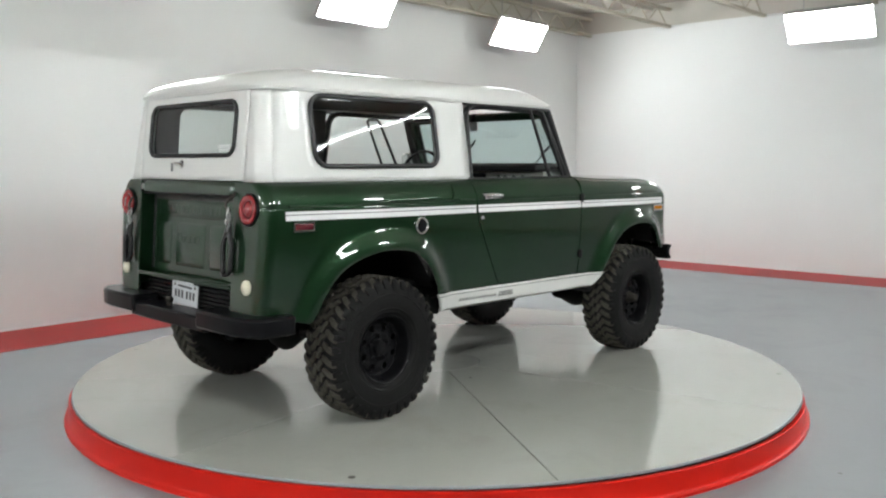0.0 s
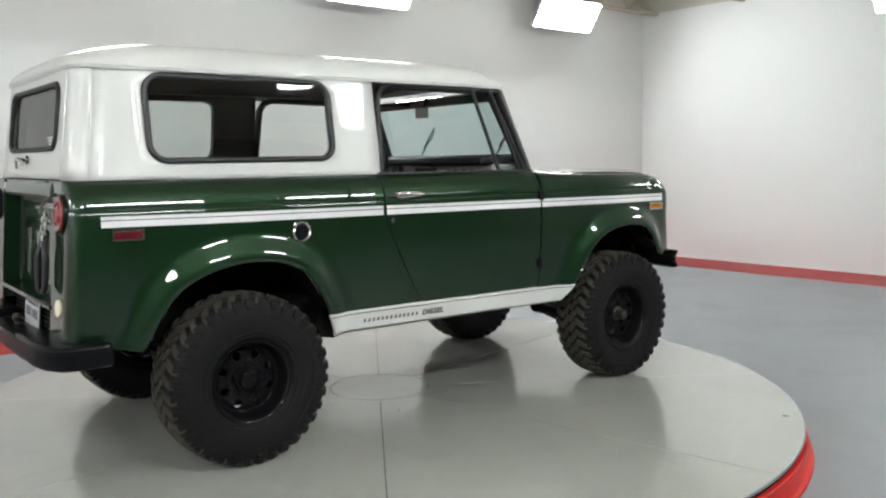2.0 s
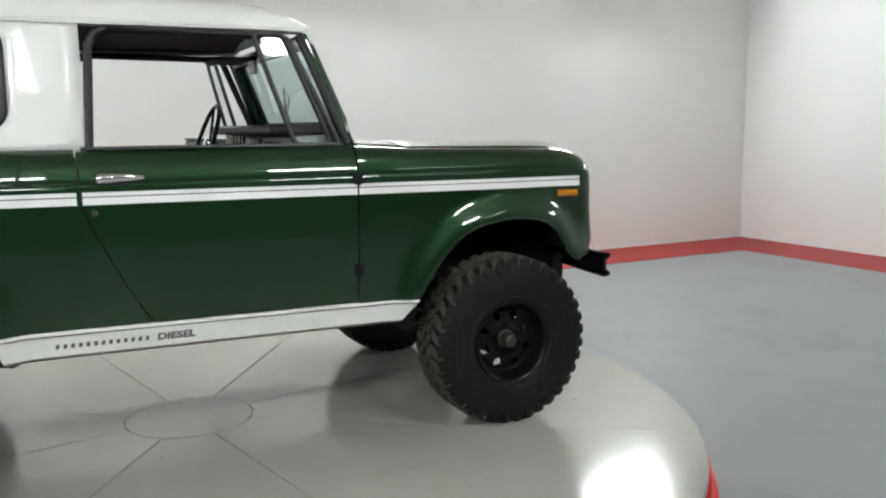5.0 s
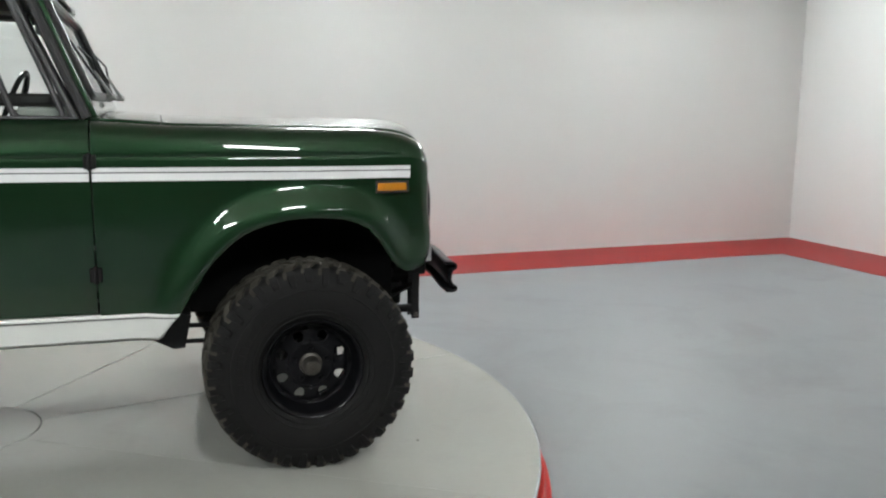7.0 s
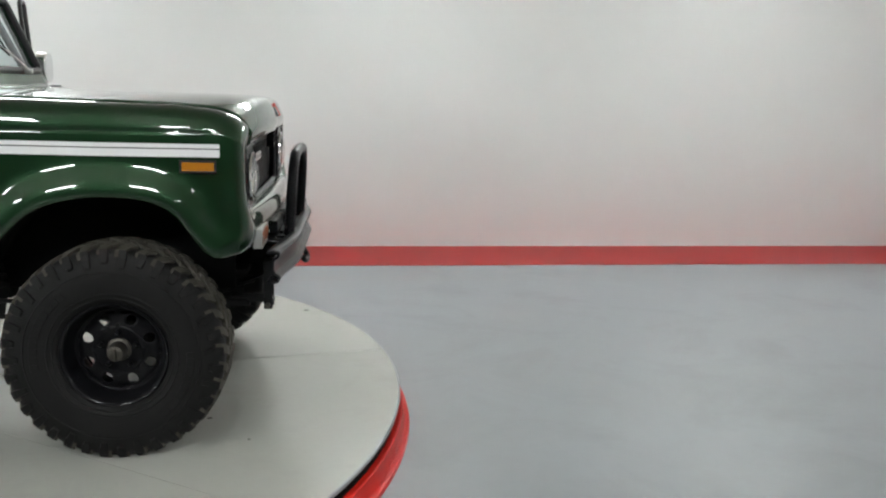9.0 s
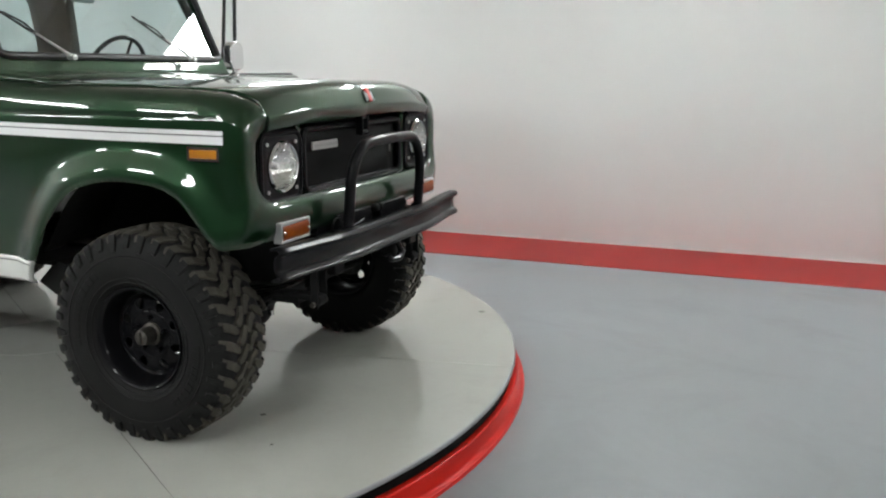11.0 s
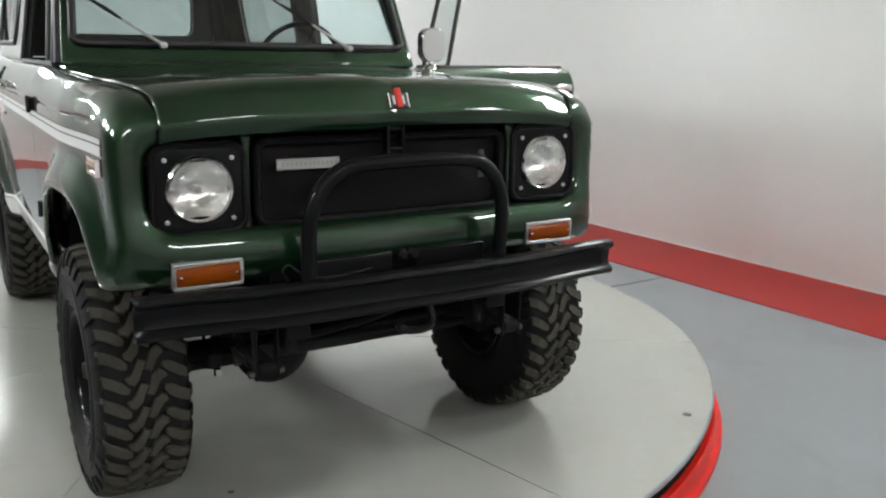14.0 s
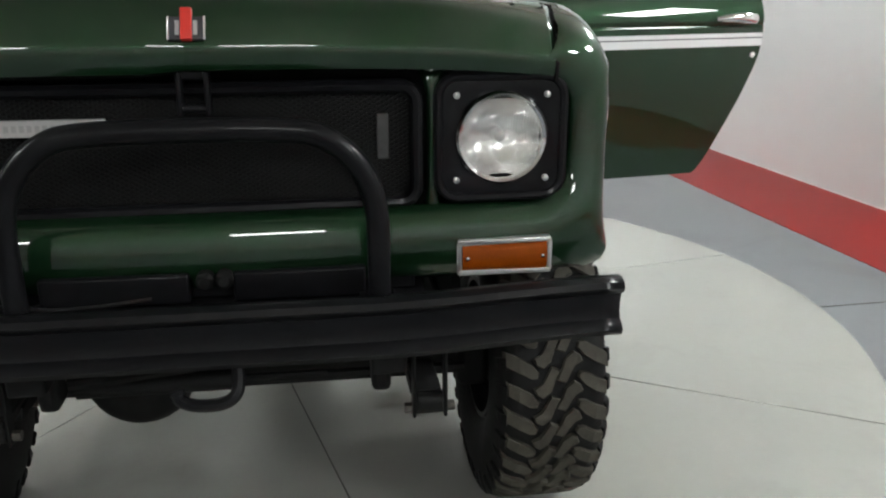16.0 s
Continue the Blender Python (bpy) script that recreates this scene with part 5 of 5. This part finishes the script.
gp = smooth_line([(1.848, -0.322, 0.735), (1.856, -0.322, 0.83), (1.862, -0.318, 0.93), (1.866, -0.290, 1.005), (1.869, -0.235, 1.056), (1.870, -0.17, 1.072), (1.870, 0.0, 1.076),
                  (1.870, 0.17, 1.072), (1.869, 0.235, 1.056), (1.866, 0.290, 1.005), (1.862, 0.318, 0.93), (1.856, 0.322, 0.83), (1.848, 0.322, 0.735)], 5)
guard = mesh_object("brush_guard", *tube(gp, 0.0215, 14), BLACK, car, "black tubular brush guard hoop")
for s in (1, -1):
    mesh_object("foot", *join(box(1.80, 1.875, s * 0.322 - 0.035, s * 0.322 + 0.035, 0.735, 0.745), *[tube([(1.815 + 0.05 * k, s * 0.322 + 0.024 * (1 - 2 * k), 0.745), (1.815 + 0.05 * k, s * 0.322 + 0.024 * (1 - 2 * k), 0.757)], 0.008, 6) for k in (0, 1)]), BLACK, guard)
for y in (0.0, 0.035):
    mesh_object("winch_bolt", *moved(lathe([(0.017, -0.02), (0.017, 0.012), (0.010, 0.02), (0.0005, 0.02)], 16, "x"), Matrix.Translation((1.80, y, 0.785))), DARK, car)
mesh_object("cable_loop", *tube(smooth_line([(1.80, -0.36, 0.745), (1.82, -0.385, 0.78), (1.83, -0.37, 0.80), (1.84, -0.34, 0.775), (1.83, -0.29, 0.752), (1.82, -0.2, 0.748), (1.80, -0.1, 0.752)]), 0.004, 6), TRIM, car)
hookp = smooth_line([(1.865, 0.052, 0.665), (1.885, 0.056, 0.615), (1.900, 0.048, 0.590), (1.905, 0.02, 0.578), (1.900, -0.025, 0.577), (1.892, -0.050, 0.585), (1.888, -0.056, 0.602)])
mesh_object("tow_hook", *tube(hookp, [0.012 if 3 < i < len(hookp) - 4 else 0.014 for i in range(len(hookp))], 8), BLACK, car, "black tow hook")

# ---- rear step bumper and plate ----
flat = lambda z0: (lambda a, b, d: (a, b, z0 - d))
rbump = mesh_object("rear_bumper", *slab([(-2.135, -0.40), (-2.135, 0.40), (-1.985, 0.40), (-1.985, -0.40)], flat(0.618), 0.078), BLACK, car, "black steel step bumper with lowered centre", bevel=0.010, smooth=True)
for s in (1, -1):
    pad = [(-2.150, 0.345), (-2.150, 0.655), (-2.128, 0.770), (-2.085, 0.838), (-2.050, 0.858), (-1.880, 0.858), (-1.880, 0.790), (-1.985, 0.770), (-1.985, 0.345)]
    mesh_object("bumper_pad", *slab([(x, s * y) for x, y in (pad if s > 0 else pad[::-1])], flat(0.658), 0.098), BLACK, rbump, "raised end of the bumper", bevel=0.014, smooth=True)
mesh_object("tow_ball", *moved(lathe([(0.0005, 0.052), (0.016, 0.048), (0.024, 0.034), (0.020, 0.018), (0.012, 0.010), (0.020, 0.0)], 18, "z"), Matrix.Translation((-2.045, 0.115, 0.618))), STEEL, rbump, "steel tow ball")
pm = Matrix.Translation((-1.990, 0.030, 0.682)) @ Matrix.Rotation(radians(4), 4, "Y") @ Matrix.Rotation(radians(2), 4, "X")
plate = mesh_object("number_plate", *moved(box(-0.004, 0.002, -0.152, 0.152, -0.076, 0.076), pm), BLACK, car, "white number plate in a black frame", bevel=0.004)
mesh_object("face", *moved(box(-0.006, -0.004, -0.140, 0.140, -0.060, 0.060), pm), PLATE_BLUE, plate, smooth=False)
for k in range(6):
    y = 0.098 - 0.036 * k - 0.016 * (k > 2)
    mesh_object("number_bar", *moved(box(-0.0075, -0.0062, y - 0.010, y + 0.010, -0.026, 0.018), pm), LETTER, plate, smooth=False)
mesh_object("number_bar", *moved(box(-0.0075, -0.0062, -0.075, 0.075, 0.034, 0.046), pm), LETTER, plate, smooth=False)
for y in (-0.11, 0.11):
    mesh_object("bolt", *moved(box(-0.009, -0.0062, y - 0.008, y + 0.008, 0.036, 0.052), pm), STEEL, plate, bevel=0.003)
mesh_object("frame_bar", *moved(join(box(-0.0085, -0.0062, -0.13, 0.13, -0.072, -0.062), box(-0.0085, -0.0062, -0.09, 0.09, 0.062, 0.070)), pm), DECAL, plate, smooth=False)

# ---- wheels ----
TYR, FIT = 0.428, 0.93          # the tread is drawn at 0.428 and fitted to 0.398 m
HZ = 0.390
LOW = -HZ / FIT


def squash(pair):
    return [(x, y, max(z, LOW + (0.0006 if z < LOW else 0))) for x, y, z in pair[0]], pair[1]


def lug(poly, r0, r1, inset=0.0022):
    """A tread block from a polygon of (angle in degrees, y), standing from r0 up to r1 with chamfered edges."""
    n = len(poly)
    ca, cy = sum(p[0] for p in poly) / n, sum(p[1] for p in poly) / n
    poly = [(ca + (a - ca) * 0.90, cy + (y - cy) * 0.93) for a, y in poly]
    verts = []
    for r, k in ((r0, -0.0012), (r1 - 0.003, 0.0), (r1, inset)):
        for a, y in poly:
            sh = 1 - k / 0.03
            t = radians(ca + (a - ca) * sh)
            yy = cy + (y - cy) * sh
            fall = max(0, abs(yy) - 0.075) ** 2 * 6.0
            verts.append(((r - fall) * math.sin(t), yy, (r - fall) * math.cos(t)))
    faces = [tuple(range(2 * n, 3 * n))]
    for m in (0, n):
        faces += [(m + i, m + (i + 1) % n, m + n + (i + 1) % n, m + n + i) for i in range(n)]
    return verts, faces


PITCHES = 36
#            across the tread (m), along it (in pitches)
SHOULDER_A = [(-0.128, -0.12), (-0.128, 0.44), (-0.096, 0.68), (-0.064, 0.94), (-0.048, 0.94), (-0.044, 0.72), (-0.062, 0.40), (-0.092, 0.12)]
SHOULDER_B = [(-0.123, -0.06), (-0.123, 0.45), (-0.096, 0.66), (-0.066, 0.92), (-0.049, 0.93), (-0.044, 0.73), (-0.062, 0.42), (-0.092, 0.15)]
CENTRE = [(-0.061, 0.26), (-0.055, 0.50), (-0.038, 0.64), (-0.016, 0.38), (-0.007, 0.00), (0.007, -0.40), (-0.016, -0.54), (-0.031, -0.12), (-0.042, 0.12)]


def wheel_thing(hub_len, hub_mat, hub_r):
    w = new("wheel")
    tagged(w, "knobbly mud-terrain tyre on a black steel wheel")
    shoulder = [(0.198, 0.098), (0.206, 0.112), (0.228, 0.126), (0.262, 0.135), (0.30, 0.139), (0.335, 0.138), (0.366, 0.133), (0.394, 0.124), (0.411, 0.110), (0.4165, 0.088)]
    prof_t = [(r, y) for r, y in shoulder] + [(0.4155, 0.05), (0.4155, 0.0), (0.4155, -0.05)] + [(r, -y) for r, y in reversed(shoulder)]
    tyre = mesh_object("tyre", *squash(lathe(prof_t, 72)), RUBBER, w, "black mud-terrain tyre", out=("from", (0, 0, 0)))
    blocks, sides = [], []
    pitch = 360 / PITCHES
    for k in range(PITCHES):
        for s, ph in ((1, 0.0), (-1, 0.62)):
            for poly in (SHOULDER_A if k % 2 else SHOULDER_B, CENTRE):
                blocks.append(lug([((k + ph + s * c) * pitch, s * y) for y, c in poly], 0.394, TYR))
            # the shoulder block runs on down the sidewall, long and short by turns
            low = 0.352 if k % 2 else 0.368
            v = []
            for r, y, c0, c1 in ((0.4165, 0.1225, 0.05, 0.46), (0.402, 0.1315, 0.03, 0.46), (0.385, 0.1365, 0.02, 0.44), (low, 0.1395, 0.08, 0.38)):
                for c in (c0, c1):
                    t = radians((k + ph + s * c) * pitch)
                    v.append((r * math.sin(t), s * y, r * math.cos(t)))
            for r, y, c0, c1 in ((0.394, 0.114, 0.02, 0.49), (0.390, 0.121, 0.0, 0.49), (0.376, 0.128, -0.01, 0.47), (low - 0.006, 0.1345, 0.05, 0.41)):
                for c in (c0, c1):
                    t = radians((k + ph + s * c) * pitch)
                    v.append((r * math.sin(t), s * y, r * math.cos(t)))
            f = [(2 * i, 2 * i + 1, 2 * i + 3, 2 * i + 2) for i in range(3)]
            f += [(2 * i + j, 2 * i + 2 + j, 8 + 2 * i + 2 + j, 8 + 2 * i + j) for i in range(3) for j in (0, 1)] + [(6, 7, 15, 14), (0, 1, 9, 8)]
            sides.append((v, f))
    tagged(mesh_object("tread", *squash(join(*blocks)), TREAD, tyre, "dusty chunky tread blocks", smooth=False), kind="stuff")
    tagged(mesh_object("shoulder_lug", *squash(join(*sides)), RUBBER, tyre, smooth=False), kind="stuff")
    ring_l = []
    for r, y in ((0.226, 0.1265), (0.246, 0.1325), (0.330, 0.1392)):
        ring_l.append(lathe([(r - 0.004, y - 0.002), (r, y + 0.0018), (r + 0.004, y - 0.001)], 72))
    rng = random.Random(5)
    relief = []
    for start in (35, 215):
        a0 = start
        for k in range(11):
            wide = rng.uniform(3.0, 5.4)
            v = [(r * math.sin(radians(a0 + da)), y, r * math.cos(radians(a0 + da))) for r, y in ((0.276, 0.1355), (0.279, 0.1392), (0.307, 0.1408), (0.310, 0.1385)) for da in (0, wide)]
            relief.append((v, [(0, 1, 3, 2), (2, 3, 5, 4), (4, 5, 7, 6), (2, 4, 6, 0), (3, 1, 7, 5)]))
            a0 += wide + 1.5
    tagged(mesh_object("sidewall_relief", *squash(join(*relief)), RUBBER, tyre, smooth=False), kind="stuff")
    mesh_object("sidewall_band", *squash(join(*ring_l)), RUBBER, tyre, out=(0, 1, 0))
    rim = mesh_object("rim", *lathe([(0.190, -0.118), (0.205, -0.118), (0.205, -0.108), (0.188, -0.095), (0.172, -0.04), (0.170, 0.02), (0.172, 0.045), (0.188, 0.075), (0.190, 0.098), (0.199, 0.106), (0.207, 0.116), (0.204, 0.121), (0.196, 0.118), (0.187, 0.104), (0.180, 0.080), (0.168, 0.046)], 72), RIMP, w, "black steel eight-hole rim", out=("from", (0, 0.3, 0)))
    rings = [0.171, 0.165, 0.157, 0.150, 0.140, 0.128, 0.116, 0.106, 0.098, 0.085, 0.070, 0.055, 0.030]
    depth = [0.040, 0.034, 0.036, 0.041, 0.045, 0.047, 0.048, 0.049, 0.049, 0.047, 0.043, 0.040, 0.040]
    lay = lambda ang, rad: (rad * math.sin(ang), float(np.interp(rad, rings[::-1], depth[::-1])), rad * math.cos(ang))
    pieces = [grid(rr, range(97), lambda rad, j: lay(2 * math.pi * j / 96, rad)) for rr in (rings[:3], rings[8:])]
    loop = [(0.0195 * math.cos(a), 0.1275 + 0.0235 * math.sin(a)) for a in np.linspace(0, 2 * math.pi, 25)[:-1]]
    side = 0.127 * math.pi / 8
    around = onto_box(loop, -side, side, rings[8], rings[2])
    for k in range(8):
        pieces.append(ring_plate(around, loop, lambda u, rad: lay(u / 0.127 + math.pi / 4 * (k + 0.5), rad), 4))
    disc = join(*pieces)
    mesh_object("disc", *disc, RIMP, rim, "black wheel disc with eight holes", out=(0, 1, 0), thick=0.006)
    for k in range(5):
        a = 2 * math.pi * k / 5
        mesh_object("wheel_nut", *moved(lathe([(0.011, 0.0), (0.011, 0.016), (0.008, 0.020), (0.0005, 0.020)], 6), Matrix.Translation((0.070 * math.sin(a), 0.043, 0.070 * math.cos(a)))), RIMP, rim, smooth=False)
    r = hub_r
    hub = mesh_object("hub", *lathe([(r + 0.012, 0.038), (r + 0.010, 0.050), (r, 0.054), (r, hub_len - 0.022), (r - 0.004, hub_len - 0.016), (r - 0.006, hub_len), (r - 0.012, hub_len + 0.004), (0.0005, hub_len + 0.004)], 28), hub_mat, w, "locking hub" if hub_len > 0.09 else "wheel hub cap", out=("from", (0, 0.06, 0)))
    if hub_len > 0.09:
        mesh_object("dial", *join(box(-0.006, 0.006, hub_len + 0.002, hub_len + 0.010, -0.026, 0.026)), STEEL, hub, bevel=0.002)
    drum_r = 0.105 if hub_len > 0.09 else 0.147
    mesh_object("drum", *lathe([(0.0005, -0.012), (drum_r - 0.008, -0.014), (drum_r, -0.02), (drum_r, -0.09), (0.04, -0.10)], 40), DARK, w)
    for ob in w.children_recursive:
        ob.data.transform(Matrix.Diagonal((FIT, 0.97, FIT, 1)))
    return w


def put_wheel(w, x, s):
    return pose(x, s * 0.726, HZ, 0, 0, 0 if s > 0 else 180)


front = wheel_thing(0.104, STEEL, 0.036)
front.parent = car
front.matrix_basis = put_wheel(front, 1.27, -1.006)
other = copy_thing(front, put_wheel(front, 1.27, 1.014))
other.parent = car
rear = wheel_thing(0.072, RIMP, 0.050)
rear.parent = car
rear.matrix_basis = put_wheel(rear, -1.27, -1)
other = copy_thing(rear, put_wheel(rear, -1.27, 1))
other.parent = car

# ---- underside: wheel wells, frame, axles, springs ----
for s in (1, -1):
    # wells and added inner closures in near-black, so their shade is painted
    for arch, x0, x1 in ((af, 0.79, 1.62), (ar, -1.76, -0.86)):
        pts = [(float(np.interp(x, arch[:, 0], arch[:, 1])), x) for x in np.linspace(x0, x1, 24)]
        mesh_object("wheel_well", *grid(range(24), [0.50, 0.79], lambda i, y: (pts[i][1], s * y, min(pts[i][0] + 0.035, 1.02) if y > 0.6 else min(pts[i][0] + 0.06, 1.05))), GAP_SHADE, car, thick=0.006)
    mesh_object("inner_fender", *box(0.78, 1.655, s * 0.50 - 0.01, s * 0.50 + 0.01, 0.56, 1.14), GAP_SHADE, car, smooth=False)
    mesh_object("inner_fender", *box(-1.80, -0.86, s * 0.50 - 0.01, s * 0.50 + 0.01, 0.56, 1.14), GAP_SHADE, car, smooth=False)
    mesh_object("frame_rail", *box(-1.93, 1.82, s * 0.34 - 0.035, s * 0.34 + 0.035, 0.575, 0.675), DARK, car, "black chassis rail", bevel=0.006)
    for ax in (1.27, -1.27):
        leaf = []
        for k in range(5):
            ln = 0.52 - 0.075 * k
            leaf.append(grid(np.linspace(-ln, ln, 13), [0, 1, 2, 3, 4], lambda u, c: (ax + u, s * 0.41 + (-0.03 if c in (0, 3, 4) else 0.03), 0.50 - 0.011 * k + 0.11 * (u / 0.52) ** 2 - (0.008 if c in (2, 3) else 0))))
        sp = mesh_object("leaf_spring", *join(*leaf), DARK, car, "black leaf spring pack", smooth=False)
        mesh_object("u_bolt", *join(*[tube([(ax + dx, s * 0.41 - 0.036, 0.36), (ax + dx, s * 0.41 - 0.036, 0.53), (ax + dx, s * 0.41 + 0.036, 0.53), (ax + dx, s * 0.41 + 0.036, 0.36)], 0.007, 6) for dx in (-0.05, 0.05)], box(ax - 0.07, ax + 0.07, s * 0.41 - 0.05, s * 0.41 + 0.05, 0.352, 0.366)), DARK, sp)
    sy = s * 0.425
    sh = mesh_object("spring_shackle", *join(box(1.758, 1.792, sy - 0.036, sy - 0.029, 0.46, 0.66), box(1.758, 1.792, sy + 0.029, sy + 0.036, 0.46, 0.66), tube([(1.775, sy - 0.03, 0.478), (1.775, sy + 0.03, 0.478)], 0.014, 10)), DARK, car, "black spring shackle", bevel=0.003)
    for k in (-1, 1):
        mesh_object("shackle_bolt", *tube([(1.775, sy + k * 0.036, 0.478), (1.775, sy + k * 0.052, 0.478)], 0.011, 6), STEEL, sh)
    mesh_object("spring_eye", *join(tube([(1.775, sy - 0.028, 0.49), (1.775, sy + 0.028, 0.49)], 0.022, 12), box(1.62, 1.765, sy - 0.028, sy + 0.028, 0.488, 0.512), box(1.58, 1.70, sy - 0.032, sy + 0.032, 0.47, 0.50)), DARK, car, bevel=0.004)
    mesh_object("bump_stop", *join(box(1.30, 1.62, sy - 0.05, sy + 0.05, 0.535, 0.66), box(1.66, 1.74, sy - s * 0.095 - 0.02, sy - s * 0.095 + 0.02, 0.50, 0.64)), DARK, car, bevel=0.012)
    mesh_object("shock_absorber", *join(tube([(1.16, s * 0.47, 0.44), (1.10, s * 0.46, 0.72)], 0.030, 12), tube([(1.10, s * 0.46, 0.72), (1.08, s * 0.455, 0.90)], 0.018, 10)), DARK, car)
    mesh_object("mud_bracket", *slab([(0.692, 0.522), (0.79, 0.615), (0.84, 0.60), (0.815, 0.48), (0.775, 0.477)], lambda a, b, d: (a, s * (0.735 - d), b), 0.12), DARK, car, "black mud guard bracket", smooth=False)
    for z in (0.495, 0.555):
        mesh_object("bracket_rod", *tube([(0.80, s * 0.70, z), (0.93, s * 0.68, z - 0.008)], 0.010, 6), DARK, car)
    mesh_object("mud_bracket", *slab([(-0.76, 0.535), (-0.872, 0.64), (-0.90, 0.60), (-0.88, 0.53), (-0.80, 0.515)], lambda a, b, d: (a, s * (0.76 - d), b), 0.12), DARK, car, smooth=False)
    mesh_object("spring_hanger", *join(box(0.70, 0.78, s * 0.41 - 0.04, s * 0.41 + 0.04, 0.50, 0.60)), DARK, car, bevel=0.01)
for ax, dy in ((1.27, -0.24), (-1.27, 0.05)):
    axle = mesh_object("axle", *tube([(ax, -0.62, HZ), (ax, 0.62, HZ)], 0.042, 14), DARK, car, "black solid axle")
    mesh_object("differential", *moved(lathe([(0.0005, 0.150), (0.05, 0.145), (0.10, 0.12), (0.128, 0.075), (0.135, 0.06), (0.135, 0.03), (0.11, -0.03), (0.06, -0.14), (0.04, -0.22)], 28, "x"), Matrix.Translation((ax, dy, HZ + 0.005)) @ (Matrix.Identity(4) if ax > 0 else Matrix.Rotation(math.pi, 4, "Z"))), DARK, axle, "bulging differential housing")
mesh_object("tie_rod", *join(tube([(1.42, -0.56, 0.40), (1.42, 0.56, 0.40)], 0.015, 8), tube([(1.46, 0.45, 0.47), (1.44, -0.45, 0.43)], 0.014, 8)), DARK, car)
for s in (1, -1):
    mesh_object("steering_knuckle", *box(1.20, 1.40, s * 0.60 - 0.05, s * 0.60 + 0.03, 0.33, 0.51), DARK, car, bevel=0.02)
mesh_object("underbody", *join(box(-1.95, 1.70, -0.50, 0.50, 0.615, 0.63), box(-0.86, 0.79, -0.76, 0.76, 0.60, 0.615), box(-1.95, -1.75, -0.74, 0.74, 0.61, 0.62)), DARK, car, "black underbody pan", smooth=False)
mesh_object("stabilizer_end", *join(tube([(1.50, -0.43, 0.47), (1.53, -0.43, 0.42)], 0.012, 8)), STEEL, car)
mesh_object("engine_block", *box(0.62, 1.45, -0.26, 0.26, 0.58, 1.05), DARK, car, bevel=0.03)
mesh_object("gearbox", *join(box(-0.35, 0.62, -0.16, 0.16, 0.52, 0.72), box(-1.1, -0.35, -0.03, 0.03, 0.50, 0.56)), DARK, car, bevel=0.03)
mesh_object("fuel_tank", *box(-1.0, -0.45, -0.66, -0.40, 0.52, 0.72), DARK, car, bevel=0.03)
mesh_object("exhaust", *join(tube(smooth_line([(0.7, 0.30, 0.52), (-0.4, 0.25, 0.50), (-1.0, 0.28, 0.52), (-1.5, 0.35, 0.62), (-1.9, 0.5, 0.56)]), 0.028, 10)), DARK, car)
for x in (1.78, 0.7, -0.4, -1.85):
    mesh_object("crossbar", *box(x - 0.03, x + 0.03, -0.34, 0.34, 0.625, 0.69), DARK, car, bevel=0.006)
mesh_object("drag_link", *join(tube([(1.50, -0.50, 0.44), (1.52, 0.02, 0.50), (1.50, 0.34, 0.56)], 0.016, 8), moved(lathe([(0.0005, 0.03), (0.024, 0.025), (0.026, -0.02), (0.0005, -0.03)], 14, "z"), Matrix.Translation((1.50, -0.50, 0.44)))), DARK, car, "black steering drag link")
mesh_object("steering_damper", *join(tube([(1.47, -0.35, 0.43), (1.47, 0.02, 0.43)], 0.026, 12), tube([(1.47, 0.02, 0.43), (1.47, 0.22, 0.43)], 0.010, 8)), DARK, car, "black steering damper")
for s in (1, -1):
    mesh_object("brake_hose", *tube(smooth_line([(1.30, s * 0.34, 0.64), (1.36, s * 0.42, 0.55), (1.34, s * 0.54, 0.50), (1.28, s * 0.60, 0.46)]), 0.007, 6), TRIM, car)
    mesh_object("frame_horn", *box(1.70, 1.845, s * 0.34 - 0.04, s * 0.34 + 0.04, 0.635, 0.715), DARK, car, bevel=0.008)
mesh_object("grease_nut", *tube([(1.62, -0.52, 0.455), (1.62, -0.52, 0.435)], 0.011, 8), CHROME, car)
